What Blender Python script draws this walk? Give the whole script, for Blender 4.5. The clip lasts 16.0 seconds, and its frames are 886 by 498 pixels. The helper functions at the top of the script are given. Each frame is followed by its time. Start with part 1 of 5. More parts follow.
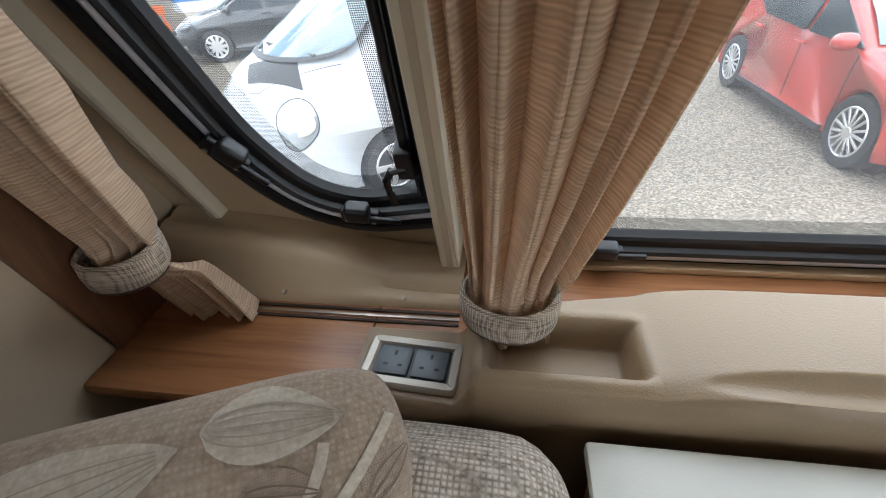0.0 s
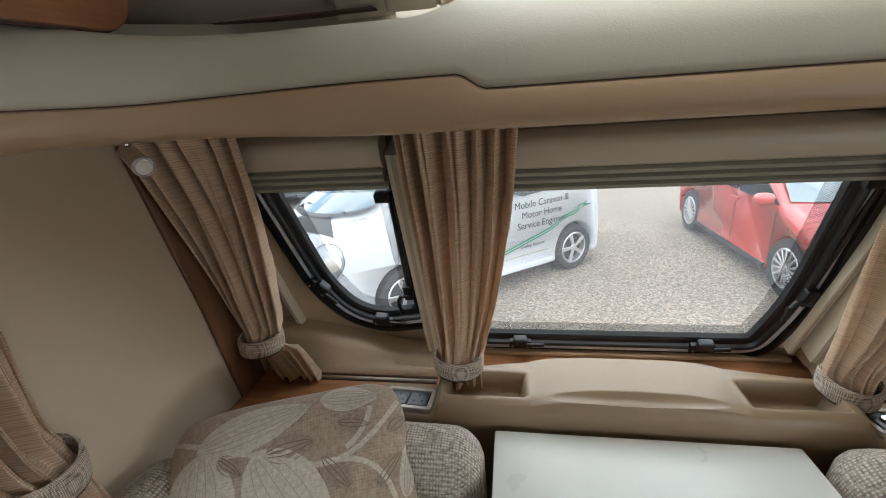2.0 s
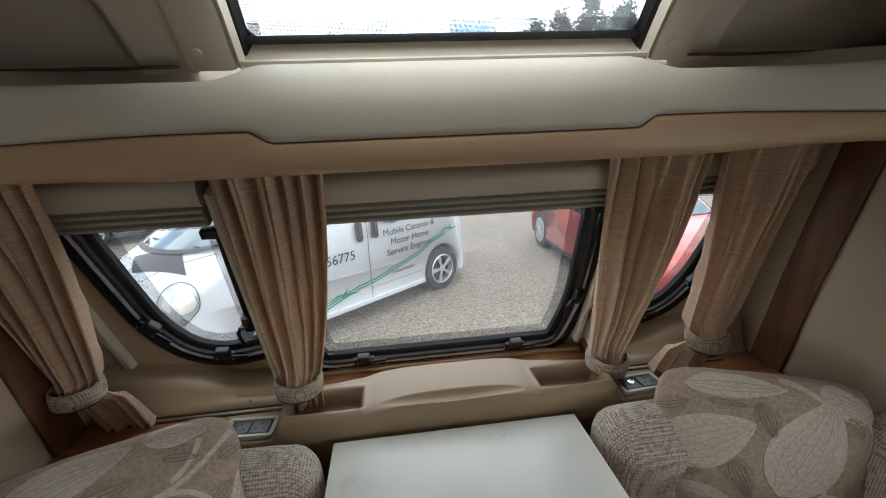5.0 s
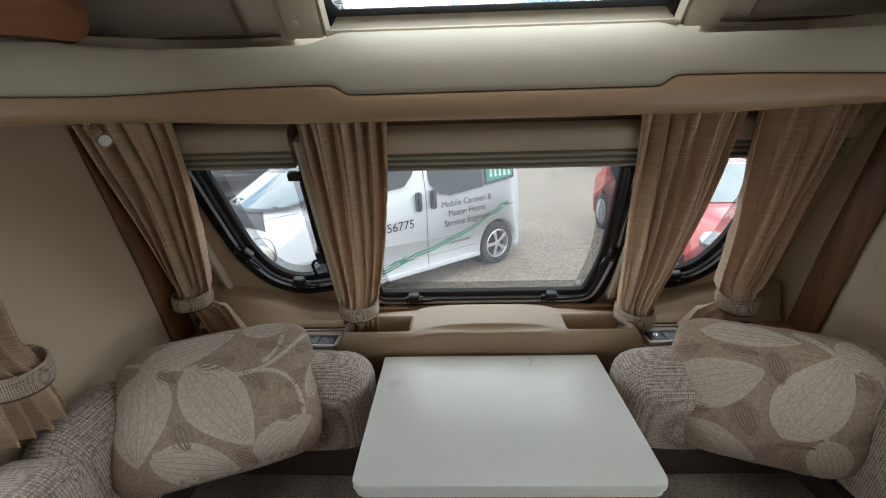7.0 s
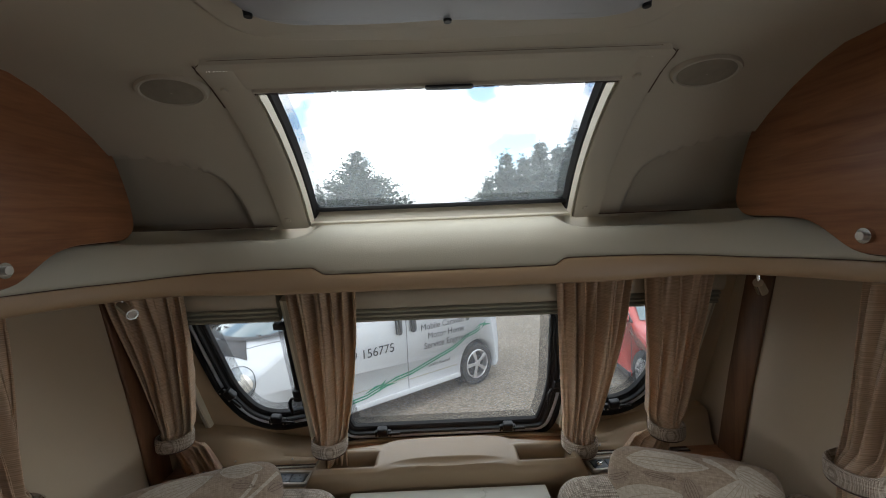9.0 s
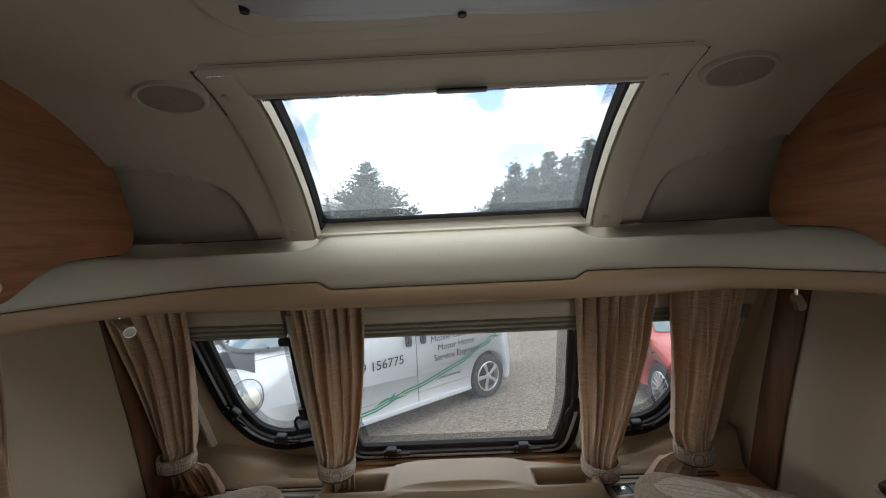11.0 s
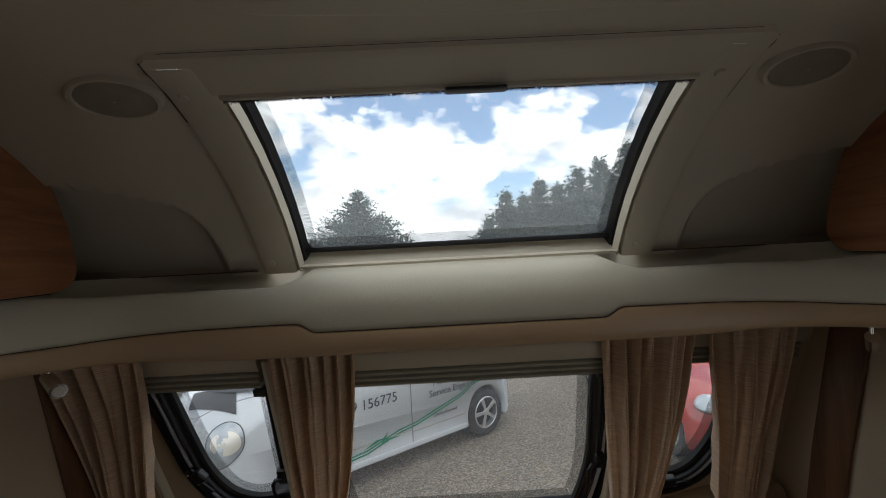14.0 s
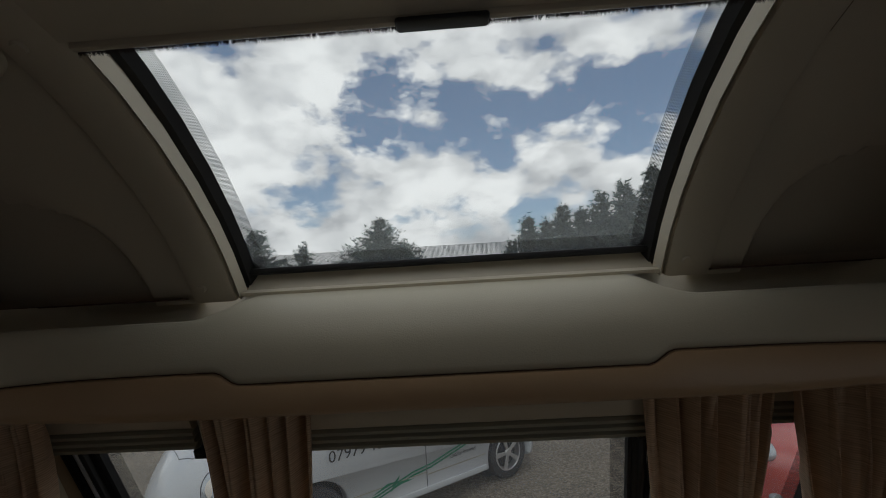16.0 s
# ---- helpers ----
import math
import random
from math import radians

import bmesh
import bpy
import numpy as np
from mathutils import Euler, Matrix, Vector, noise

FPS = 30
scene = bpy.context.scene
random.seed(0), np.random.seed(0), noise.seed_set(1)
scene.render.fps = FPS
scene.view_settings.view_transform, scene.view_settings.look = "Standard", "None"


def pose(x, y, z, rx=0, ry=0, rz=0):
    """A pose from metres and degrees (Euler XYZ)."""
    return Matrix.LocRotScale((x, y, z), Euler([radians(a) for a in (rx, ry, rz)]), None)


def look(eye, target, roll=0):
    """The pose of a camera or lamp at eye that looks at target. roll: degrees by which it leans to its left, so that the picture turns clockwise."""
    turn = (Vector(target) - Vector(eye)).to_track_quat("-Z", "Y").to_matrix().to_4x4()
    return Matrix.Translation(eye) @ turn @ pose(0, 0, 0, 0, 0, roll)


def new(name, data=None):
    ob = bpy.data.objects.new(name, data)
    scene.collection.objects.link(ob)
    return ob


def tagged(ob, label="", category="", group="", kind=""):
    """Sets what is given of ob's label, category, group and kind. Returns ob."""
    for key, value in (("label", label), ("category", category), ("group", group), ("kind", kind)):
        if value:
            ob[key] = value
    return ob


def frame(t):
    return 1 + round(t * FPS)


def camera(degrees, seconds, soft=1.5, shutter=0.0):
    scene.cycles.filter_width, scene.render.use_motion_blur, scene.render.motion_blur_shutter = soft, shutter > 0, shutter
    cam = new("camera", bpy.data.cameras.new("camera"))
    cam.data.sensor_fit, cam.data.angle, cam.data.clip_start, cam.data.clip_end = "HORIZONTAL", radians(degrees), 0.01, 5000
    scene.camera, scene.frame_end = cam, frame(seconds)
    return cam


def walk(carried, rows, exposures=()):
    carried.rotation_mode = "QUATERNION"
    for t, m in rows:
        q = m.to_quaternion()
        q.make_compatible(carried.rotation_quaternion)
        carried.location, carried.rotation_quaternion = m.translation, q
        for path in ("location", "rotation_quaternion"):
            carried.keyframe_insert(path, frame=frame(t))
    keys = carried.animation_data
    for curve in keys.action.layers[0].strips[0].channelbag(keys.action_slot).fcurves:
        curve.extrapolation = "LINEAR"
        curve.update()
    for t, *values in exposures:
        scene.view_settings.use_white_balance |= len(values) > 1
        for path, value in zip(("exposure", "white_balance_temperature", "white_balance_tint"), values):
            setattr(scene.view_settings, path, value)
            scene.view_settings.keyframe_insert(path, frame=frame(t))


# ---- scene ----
cam = camera(92.8, 16.0, 1.0)
PATH = [
    (0, (-0.435, 1.372, 1.25), (-0.711, 2.952, 0.056), -3.9),
    (0.5, (-0.393, 1.258, 1.362), (-0.869, 2.989, 0.482), -5.0),
    (1, (-0.317, 1.085, 1.437), (-0.935, 2.835, 0.693), -5.9),
    (1.5, (-0.295, 0.963, 1.478), (-0.838, 2.759, 0.785), -4.4),
    (2, (-0.282, 0.843, 1.493), (-0.605, 2.708, 0.846), -3.8),
    (2.5, (-0.219, 0.751, 1.514), (-0.297, 2.667, 0.946), -3.6),
    (3, (-0.127, 0.721, 1.532), (0.055, 2.645, 1.018), -3.1),
    (3.5, (-0.106, 0.72, 1.53), (0.148, 2.634, 1.011), -2.8),
    (5.8, (-0.141, 0.709, 1.52), (0.015, 2.62, 0.951), -1.5),
    (6, (-0.14, 0.695, 1.509), (-0.037, 2.618, 0.967), -2.1),
    (6.5, (-0.142, 0.644, 1.505), (-0.148, 2.561, 0.934), -3.2),
    (7, (-0.102, 0.525, 1.481), (-0.159, 2.42, 0.844), -1.6),
    (7.5, (-0.057, 0.38, 1.482), (-0.104, 2.295, 0.906), -2.6),
    (8, (-0.039, 0.322, 1.54), (-0.049, 2.284, 1.15), -2.5),
    (8.5, (-0.017, 0.3, 1.599), (-0.017, 2.289, 1.398), -2.8),
    (9, (-0.001, 0.291, 1.633), (0.021, 2.287, 1.52), -2.3),
    (11.5, (-0.009, 0.375, 1.639), (-0.033, 2.374, 1.602), -2.6),
    (12, (-0.006, 0.389, 1.641), (0.008, 2.389, 1.654), -2.7),
    (12.5, (-0.002, 0.396, 1.651), (0.032, 2.396, 1.681), -2.8),
    (13, (0.002, 0.404, 1.648), (0.021, 2.404, 1.668), -2.7),
    (13.5, (-0.01, 0.439, 1.641), (-0.017, 2.438, 1.666), -3.1),
    (14, (-0.042, 0.534, 1.646), (-0.016, 2.533, 1.711), -3.0),
    (14.5, (-0.06, 0.636, 1.661), (0.008, 2.631, 1.785), -3.5),
    (15, (-0.037, 0.687, 1.667), (0.126, 2.676, 1.795), -2.1),
    (15.5, (0.017, 0.743, 1.652), (0.042, 2.736, 1.81), -3.9),
    (16, (0.04, 0.794, 1.636), (-0.035, 2.783, 1.835), -3.3),
]
walk(cam, [(t, look(eye, target, roll)) for t, eye, target, roll in PATH],
     [(0.0, 0.04, 5950, 10), (0.5, -0.28, 6050, 10), (1.0, -0.24, 6100, 10), (1.5, -0.04, 6150, 10), (2.5, -0.20, 6120, 10), (3.5, -0.46, 6120, 10), (6.0, -0.52, 6120, 10), (6.5, -0.50, 6120, 10), (7.5, -0.39, 6120, 10), (8.0, -0.57, 6120, 10), (8.5, -0.92, 6200, 10),
      (9.0, -0.90, 6150, 10), (11.5, -0.90, 6150, 10), (12.5, -1.28, 6150, 10), (13.5, -1.38, 6200, 10), (14.5, -2.00, 6300, 10), (16.0, -2.72, 6380, 10)])

# ---- world, sun and exposure ----
world = bpy.data.worlds.new("world")
scene.world = world
world.use_nodes = True
wt = world.node_tree
wt.nodes.clear()


def wn(kind, **kw):
    n = wt.nodes.new(kind)
    for k, v in kw.items():
        n.inputs[k].default_value = v
    return n


w_out, w_bg = wn("ShaderNodeOutputWorld"), wn("ShaderNodeBackground", Strength=0.15)
w_sky = wn("ShaderNodeTexSky")
w_sky.sky_type, w_sky.sun_disc = "NISHITA", False
w_sky.sun_elevation, w_sky.sun_rotation = radians(64), radians(205)
w_co, w_map = wn("ShaderNodeTexCoord"), wn("ShaderNodeMapping")
w_map.inputs["Scale"].default_value = (1.0, 1.0, 1.7)
w_map.inputs["Location"].default_value = (0.35, 0.1, 0.2)
w_no = wn("ShaderNodeTexNoise", Scale=3.6, Detail=14.0, Roughness=0.56, Distortion=0.0)
w_ramp = wn("ShaderNodeValToRGB")
w_ramp.color_ramp.elements[0].position, w_ramp.color_ramp.elements[1].position = 0.412, 0.470
w_no2 = wn("ShaderNodeTexNoise", Scale=7.0, Detail=6.0, Roughness=0.6)
w_ramp2 = wn("ShaderNodeValToRGB")
w_ramp2.color_ramp.elements[0].position, w_ramp2.color_ramp.elements[1].position = 0.3, 0.62
w_ramp2.color_ramp.elements[0].color = (17.0, 17.5, 18.2, 1)
w_ramp2.color_ramp.elements[1].color = (40.0, 40.0, 39.5, 1)
w_mix = wn("ShaderNodeMixRGB")
L = wt.links.new
L(w_co.outputs["Generated"], w_map.inputs["Vector"])
L(w_map.outputs["Vector"], w_no.inputs["Vector"])
L(w_map.outputs["Vector"], w_no2.inputs["Vector"])
L(w_no.outputs["Fac"], w_ramp.inputs["Fac"])
L(w_no2.outputs["Fac"], w_ramp2.inputs["Fac"])
L(w_ramp.outputs["Color"], w_mix.inputs["Fac"])
w_gain = wn("ShaderNodeMixRGB", Fac=1.0)
w_gain.blend_type = "MULTIPLY"
w_gain.inputs["Color2"].default_value = (4.2, 4.1, 3.9, 1)
L(w_sky.outputs["Color"], w_gain.inputs["Color1"])
L(w_gain.outputs["Color"], w_mix.inputs["Color1"])
L(w_ramp2.outputs["Color"], w_mix.inputs["Color2"])
L(w_mix.outputs["Color"], w_bg.inputs["Color"])
L(w_bg.outputs["Background"], w_out.inputs["Surface"])

sun_data = bpy.data.lights.new("sun", "SUN")
sun_data.energy, sun_data.angle, sun_data.color = 0.8, radians(35.0), (1.0, 0.95, 0.88)
sun = new("sun", sun_data)
sun.matrix_world = look((0, 0, 0), (-math.sin(radians(205)) * math.cos(radians(64)), -math.cos(radians(205)) * math.cos(radians(64)), -math.sin(radians(64))))


def area_lamp(name, at, to, sx, sy, power):
    """A rectangular lamp, for daylight that a side window lets in and for added fill."""
    d = bpy.data.lights.new(name, "AREA")
    d.shape, d.size, d.size_y, d.energy, d.color = "RECTANGLE", sx, sy, power, (0.94, 0.97, 1.0)
    o = new(name, d)
    o.matrix_world = look(at, to)
    return o


area_lamp("side_window_daylight", (-1.055, 0.35, 1.15), (0, 0.35, 1.1), 1.1, 0.5, 0.5)
area_lamp("side_window_daylight", (1.055, 0.35, 1.15), (0, 0.35, 1.1), 1.1, 0.5, 6.0)
# added fill from the unseen rear; the wall there has no window
area_lamp("rear_fill", (0, -2.35, 1.2), (0, 0, 1.25), 1.4, 0.6, 3.6)


# ---- materials ----
def material(name, colour, rough=0.6, metal=0.0, var=0.12, scale=6.0, bump=0.0, bump_scale=300.0, stretch=(1, 1, 1), coat=0.0, spec=0.5):
    """A painted, moulded or cast surface: two scales of tone, fine relief."""
    m = bpy.data.materials.new(name)
    m.use_nodes = True
    nt = m.node_tree
    b = nt.nodes["Principled BSDF"]
    b.inputs["Roughness"].default_value, b.inputs["Metallic"].default_value = rough, metal
    b.inputs["Coat Weight"].default_value = coat
    b.inputs["Specular IOR Level"].default_value = spec
    co, mp = nt.nodes.new("ShaderNodeTexCoord"), nt.nodes.new("ShaderNodeMapping")
    mp.inputs["Scale"].default_value = stretch
    nt.links.new(co.outputs["Object"], mp.inputs["Vector"])
    n1 = nt.nodes.new("ShaderNodeTexNoise")
    n1.inputs["Scale"].default_value, n1.inputs["Detail"].default_value = scale, 6
    nt.links.new(mp.outputs["Vector"], n1.inputs["Vector"])
    r = nt.nodes.new("ShaderNodeMapRange")
    r.inputs["To Min"].default_value, r.inputs["To Max"].default_value = 1 - var, 1 + var
    nt.links.new(n1.outputs["Fac"], r.inputs["Value"])
    mx = nt.nodes.new("ShaderNodeMix")
    mx.data_type, mx.blend_type = "RGBA", "MULTIPLY"
    mx.inputs["Factor"].default_value = 1.0
    mx.inputs["A"].default_value = (*colour, 1)
    nt.links.new(r.outputs["Result"], mx.inputs["B"])
    nt.links.new(mx.outputs["Result"], b.inputs["Base Color"])
    rr = nt.nodes.new("ShaderNodeMapRange")
    rr.inputs["To Min"].default_value, rr.inputs["To Max"].default_value = max(0.02, rough - 0.07), min(1, rough + 0.07)
    nt.links.new(n1.outputs["Fac"], rr.inputs["Value"])
    nt.links.new(rr.outputs["Result"], b.inputs["Roughness"])
    if bump:
        n2 = nt.nodes.new("ShaderNodeTexNoise")
        n2.inputs["Scale"].default_value, n2.inputs["Detail"].default_value = bump_scale, 3
        nt.links.new(mp.outputs["Vector"], n2.inputs["Vector"])
        bp = nt.nodes.new("ShaderNodeBump")
        bp.inputs["Strength"].default_value, bp.inputs["Distance"].default_value = bump, 0.002
        nt.links.new(n2.outputs["Fac"], bp.inputs["Height"])
        nt.links.new(bp.outputs["Normal"], b.inputs["Normal"])
    return m


def wood(name, dark, light, along=(1, 14, 14), rough=0.38):
    m = bpy.data.materials.new(name)
    m.use_nodes = True
    nt = m.node_tree
    b = nt.nodes["Principled BSDF"]
    b.inputs["Roughness"].default_value = rough
    co, mp = nt.nodes.new("ShaderNodeTexCoord"), nt.nodes.new("ShaderNodeMapping")
    mp.inputs["Scale"].default_value = along
    nt.links.new(co.outputs["Object"], mp.inputs["Vector"])
    n1, n2 = nt.nodes.new("ShaderNodeTexNoise"), nt.nodes.new("ShaderNodeTexNoise")
    n1.inputs["Scale"].default_value, n1.inputs["Detail"].default_value, n1.inputs["Distortion"].default_value = 2.2, 7, 0.8
    n2.inputs["Scale"].default_value, n2.inputs["Detail"].default_value = 14, 5
    for n in (n1, n2):
        nt.links.new(mp.outputs["Vector"], n.inputs["Vector"])
    a = nt.nodes.new("ShaderNodeMath")
    a.operation = "MULTIPLY_ADD"
    a.inputs[1].default_value = 0.35
    nt.links.new(n2.outputs["Fac"], a.inputs[0])
    nt.links.new(n1.outputs["Fac"], a.inputs[2])
    r = nt.nodes.new("ShaderNodeValToRGB")
    r.color_ramp.elements[0].position, r.color_ramp.elements[1].position = 0.45, 0.85
    r.color_ramp.elements[0].color, r.color_ramp.elements[1].color = (*dark, 1), (*light, 1)
    nt.links.new(a.outputs["Value"], r.inputs["Fac"])
    nt.links.new(r.outputs["Color"], b.inputs["Base Color"])
    bp = nt.nodes.new("ShaderNodeBump")
    bp.inputs["Strength"].default_value, bp.inputs["Distance"].default_value = 0.08, 0.001
    nt.links.new(n2.outputs["Fac"], bp.inputs["Height"])
    nt.links.new(bp.outputs["Normal"], b.inputs["Normal"])
    return m


def weave(name, dark, light, scale=260.0, through_light=0.0, axis="Z", rough=0.9, relief=0.5, cross=True, thread=0.6):
    """Woven cloth: threads by wave bands, slubs by stretched noise."""
    m = bpy.data.materials.new(name)
    m.use_nodes = True
    nt = m.node_tree
    b = nt.nodes["Principled BSDF"]
    b.inputs["Roughness"].default_value = rough
    b.inputs["Specular IOR Level"].default_value = 0.2
    b.inputs["Sheen Weight"].default_value = 0.15
    co = nt.nodes.new("ShaderNodeTexCoord")
    height = None
    for ax in (("X", "Z", "Y") if cross else (axis,)):
        w = nt.nodes.new("ShaderNodeTexWave")
        w.wave_type, w.bands_direction = "BANDS", ax
        w.inputs["Scale"].default_value, w.inputs["Distortion"].default_value = scale / 6.283, 0.5
        w.inputs["Detail"].default_value, w.inputs["Detail Scale"].default_value = 2, 2
        nt.links.new(co.outputs["Object"], w.inputs["Vector"])
        if height is None:
            height = w.outputs["Fac"]
        else:
            mm = nt.nodes.new("ShaderNodeMath")
            mm.operation = "MULTIPLY"
            nt.links.new(height, mm.inputs[0])
            nt.links.new(w.outputs["Fac"], mm.inputs[1])
            mp2 = nt.nodes.new("ShaderNodeMath")
            mp2.operation = "POWER"
            mp2.inputs[1].default_value = 0.7
            nt.links.new(mm.outputs[0], mp2.inputs[0])
            height = mp2.outputs[0]
    mp = nt.nodes.new("ShaderNodeMapping")
    mp.inputs["Scale"].default_value = (6, 6, 120) if axis == "Z" else (40, 40, 40)
    nt.links.new(co.outputs["Object"], mp.inputs["Vector"])
    n = nt.nodes.new("ShaderNodeTexNoise")
    n.inputs["Scale"].default_value, n.inputs["Detail"].default_value = 3.0, 5
    nt.links.new(mp.outputs["Vector"], n.inputs["Vector"])
    ad = nt.nodes.new("ShaderNodeMath")
    ad.operation = "MULTIPLY_ADD"
    ad.inputs[1].default_value = thread
    nt.links.new(height, ad.inputs[0])
    nt.links.new(n.outputs["Fac"], ad.inputs[2])
    r = nt.nodes.new("ShaderNodeMapRange")
    r.inputs["From Min"].default_value, r.inputs["From Max"].default_value = 0.35, 0.95
    nt.links.new(ad.outputs["Value"], r.inputs["Value"])
    mx = nt.nodes.new("ShaderNodeMix")
    mx.data_type = "RGBA"
    mx.inputs["A"].default_value, mx.inputs["B"].default_value = (*dark, 1), (*light, 1)
    nt.links.new(r.outputs["Result"], mx.inputs["Factor"])
    nt.links.new(mx.outputs["Result"], b.inputs["Base Color"])
    bp = nt.nodes.new("ShaderNodeBump")
    bp.inputs["Strength"].default_value, bp.inputs["Distance"].default_value = relief, 0.0015
    nt.links.new(ad.outputs["Value"], bp.inputs["Height"])
    nt.links.new(bp.outputs["Normal"], b.inputs["Normal"])
    if through_light:
        tr = nt.nodes.new("ShaderNodeBsdfTranslucent")
        nt.links.new(mx.outputs["Result"], tr.inputs["Color"])
        ms = nt.nodes.new("ShaderNodeMixShader")
        ms.inputs["Fac"].default_value = through_light
        nt.links.new(b.outputs["BSDF"], ms.inputs[1])
        nt.links.new(tr.outputs["BSDF"], ms.inputs[2])
        nt.links.new(ms.outputs["Shader"], nt.nodes["Material Output"].inputs["Surface"])
    return m


def glass(name, tint=(1, 1, 1), clear=0.9, rough=0.0, haze=0.045):
    """A thin clear sheet: mostly see-through, some mirror gloss."""
    m = bpy.data.materials.new(name)
    m.use_nodes = True
    nt = m.node_tree
    nt.nodes.remove(nt.nodes["Principled BSDF"])
    t, g = nt.nodes.new("ShaderNodeBsdfTransparent"), nt.nodes.new("ShaderNodeBsdfGlossy")
    t.inputs["Color"].default_value = (*tint, 1)
    g.inputs["Roughness"].default_value = rough
    lw, ms = nt.nodes.new("ShaderNodeLayerWeight"), nt.nodes.new("ShaderNodeMixShader")
    lw.inputs["Blend"].default_value = 0.5
    pw, sc = nt.nodes.new("ShaderNodeMath"), nt.nodes.new("ShaderNodeMath")
    pw.operation, pw.inputs[1].default_value = "POWER", 5.0
    sc.operation, sc.inputs[1].default_value, sc.inputs[2].default_value = "MULTIPLY_ADD", 0.8, 1 - clear
    nt.links.new(lw.outputs["Facing"], pw.inputs[0])
    nt.links.new(pw.outputs[0], sc.inputs[0])
    nt.links.new(sc.outputs[0], ms.inputs["Fac"])
    # fine scratches and dust scatter a little of the daylight
    d, hz, nz, rr = nt.nodes.new("ShaderNodeBsdfTranslucent"), nt.nodes.new("ShaderNodeMixShader"), nt.nodes.new("ShaderNodeTexNoise"), nt.nodes.new("ShaderNodeMapRange")
    d.inputs["Color"].default_value = (0.9, 0.93, 0.95, 1)
    nz.inputs["Scale"].default_value, nz.inputs["Detail"].default_value = 5.0, 5
    rr.inputs["To Min"].default_value, rr.inputs["To Max"].default_value = haze * 0.5, haze * 1.5
    nt.links.new(nz.outputs["Fac"], rr.inputs["Value"])
    nt.links.new(rr.outputs["Result"], hz.inputs["Fac"])
    nt.links.new(t.outputs["BSDF"], hz.inputs[1])
    nt.links.new(d.outputs["BSDF"], hz.inputs[2])
    nt.links.new(hz.outputs["Shader"], ms.inputs[1])
    nt.links.new(g.outputs["BSDF"], ms.inputs[2])
    nt.links.new(ms.outputs["Shader"], nt.nodes["Material Output"].inputs["Surface"])
    return m


def dotted(name, along):
    """Ceramic dot print on the rim of a pane."""
    m = bpy.data.materials.new(name)
    m.use_nodes = True
    nt = m.node_tree
    b = nt.nodes["Principled BSDF"]
    b.inputs["Base Color"].default_value, b.inputs["Roughness"].default_value = (0.01, 0.01, 0.012, 1), 0.3
    co = nt.nodes.new("ShaderNodeTexCoord")
    sp, dt, cb = nt.nodes.new("ShaderNodeSeparateXYZ"), nt.nodes.new("ShaderNodeVectorMath"), nt.nodes.new("ShaderNodeCombineXYZ")
    dt.operation, dt.inputs[1].default_value = "DOT_PRODUCT", along
    nt.links.new(co.outputs["Object"], sp.inputs[0])
    nt.links.new(co.outputs["Object"], dt.inputs[0])
    nt.links.new(sp.outputs["X"], cb.inputs["X"])
    nt.links.new(dt.outputs["Value"], cb.inputs["Y"])
    v = nt.nodes.new("ShaderNodeTexVoronoi")
    v.voronoi_dimensions = "2D"
    v.inputs["Scale"].default_value, v.inputs["Randomness"].default_value = 400, 0.0
    nt.links.new(cb.outputs["Vector"], v.inputs["Vector"])
    c = nt.nodes.new("ShaderNodeMath")
    c.operation, c.inputs[1].default_value = "LESS_THAN", 0.39
    nt.links.new(v.outputs["Distance"], c.inputs[0])
    t, ms = nt.nodes.new("ShaderNodeBsdfTransparent"), nt.nodes.new("ShaderNodeMixShader")
    nt.links.new(c.outputs[0], ms.inputs["Fac"])
    nt.links.new(t.outputs["BSDF"], ms.inputs[1])
    nt.links.new(b.outputs["BSDF"], ms.inputs[2])
    nt.links.new(ms.outputs["Shader"], nt.nodes["Material Output"].inputs["Surface"])
    return m


M_WALL = material("wall_vinyl", (0.52, 0.42, 0.295), 0.55, var=0.06, scale=3, bump=0.15, bump_scale=500)
M_FRONT = material("front_moulding", (0.50, 0.38, 0.245), 0.5, var=0.06, scale=4, bump=0.12, bump_scale=500)
M_BAND = material("pelmet_tan", (0.42, 0.285, 0.165), 0.42, var=0.05, scale=4, bump=0.2, bump_scale=420)
M_CREAM = material("pelmet_cream", (0.48, 0.438, 0.335), 0.55, var=0.04, scale=3, bump=0.22, bump_scale=420)
M_CEIL = material("ceiling_lining", (0.48, 0.43, 0.34), 0.6, var=0.05, scale=3, bump=0.15, bump_scale=500)
M_TRIMC = material("skylight_trim", (0.62, 0.56, 0.44), 0.4, var=0.03, scale=5)
M_CONSOLE = material("console_moulding", (0.27, 0.188, 0.108), 0.42, var=0.06, scale=5, bump=0.28, bump_scale=330)
M_WOOD = wood("cherry_laminate", (0.20, 0.075, 0.028), (0.40, 0.18, 0.075))
M_WOOD_V = wood("cherry_laminate_locker", (0.19, 0.072, 0.03), (0.36, 0.155, 0.068), along=(10, 1, 12))
M_WOOD_D = wood("dark_wood_corner", (0.10, 0.045, 0.022), (0.18, 0.085, 0.04), along=(12, 12, 1))
M_TABLE = material("tabletop_laminate", (0.66, 0.65, 0.58), 0.30, var=0.05, scale=9, bump=0.1, bump_scale=260)
M_BLACK = material("black_plastic", (0.007, 0.007, 0.008), 0.38, var=0.2, scale=20)
# the channel's bluish sky gleam is put into this pale colour
M_CHANNEL_GLEAM = material("frame_channel_gleam", (0.62, 0.66, 0.74), 0.3, metal=0.0, var=0.35, scale=45)
M_RUBBER = material("black_rubber", (0.008, 0.008, 0.009), 0.55, var=0.2, scale=20)
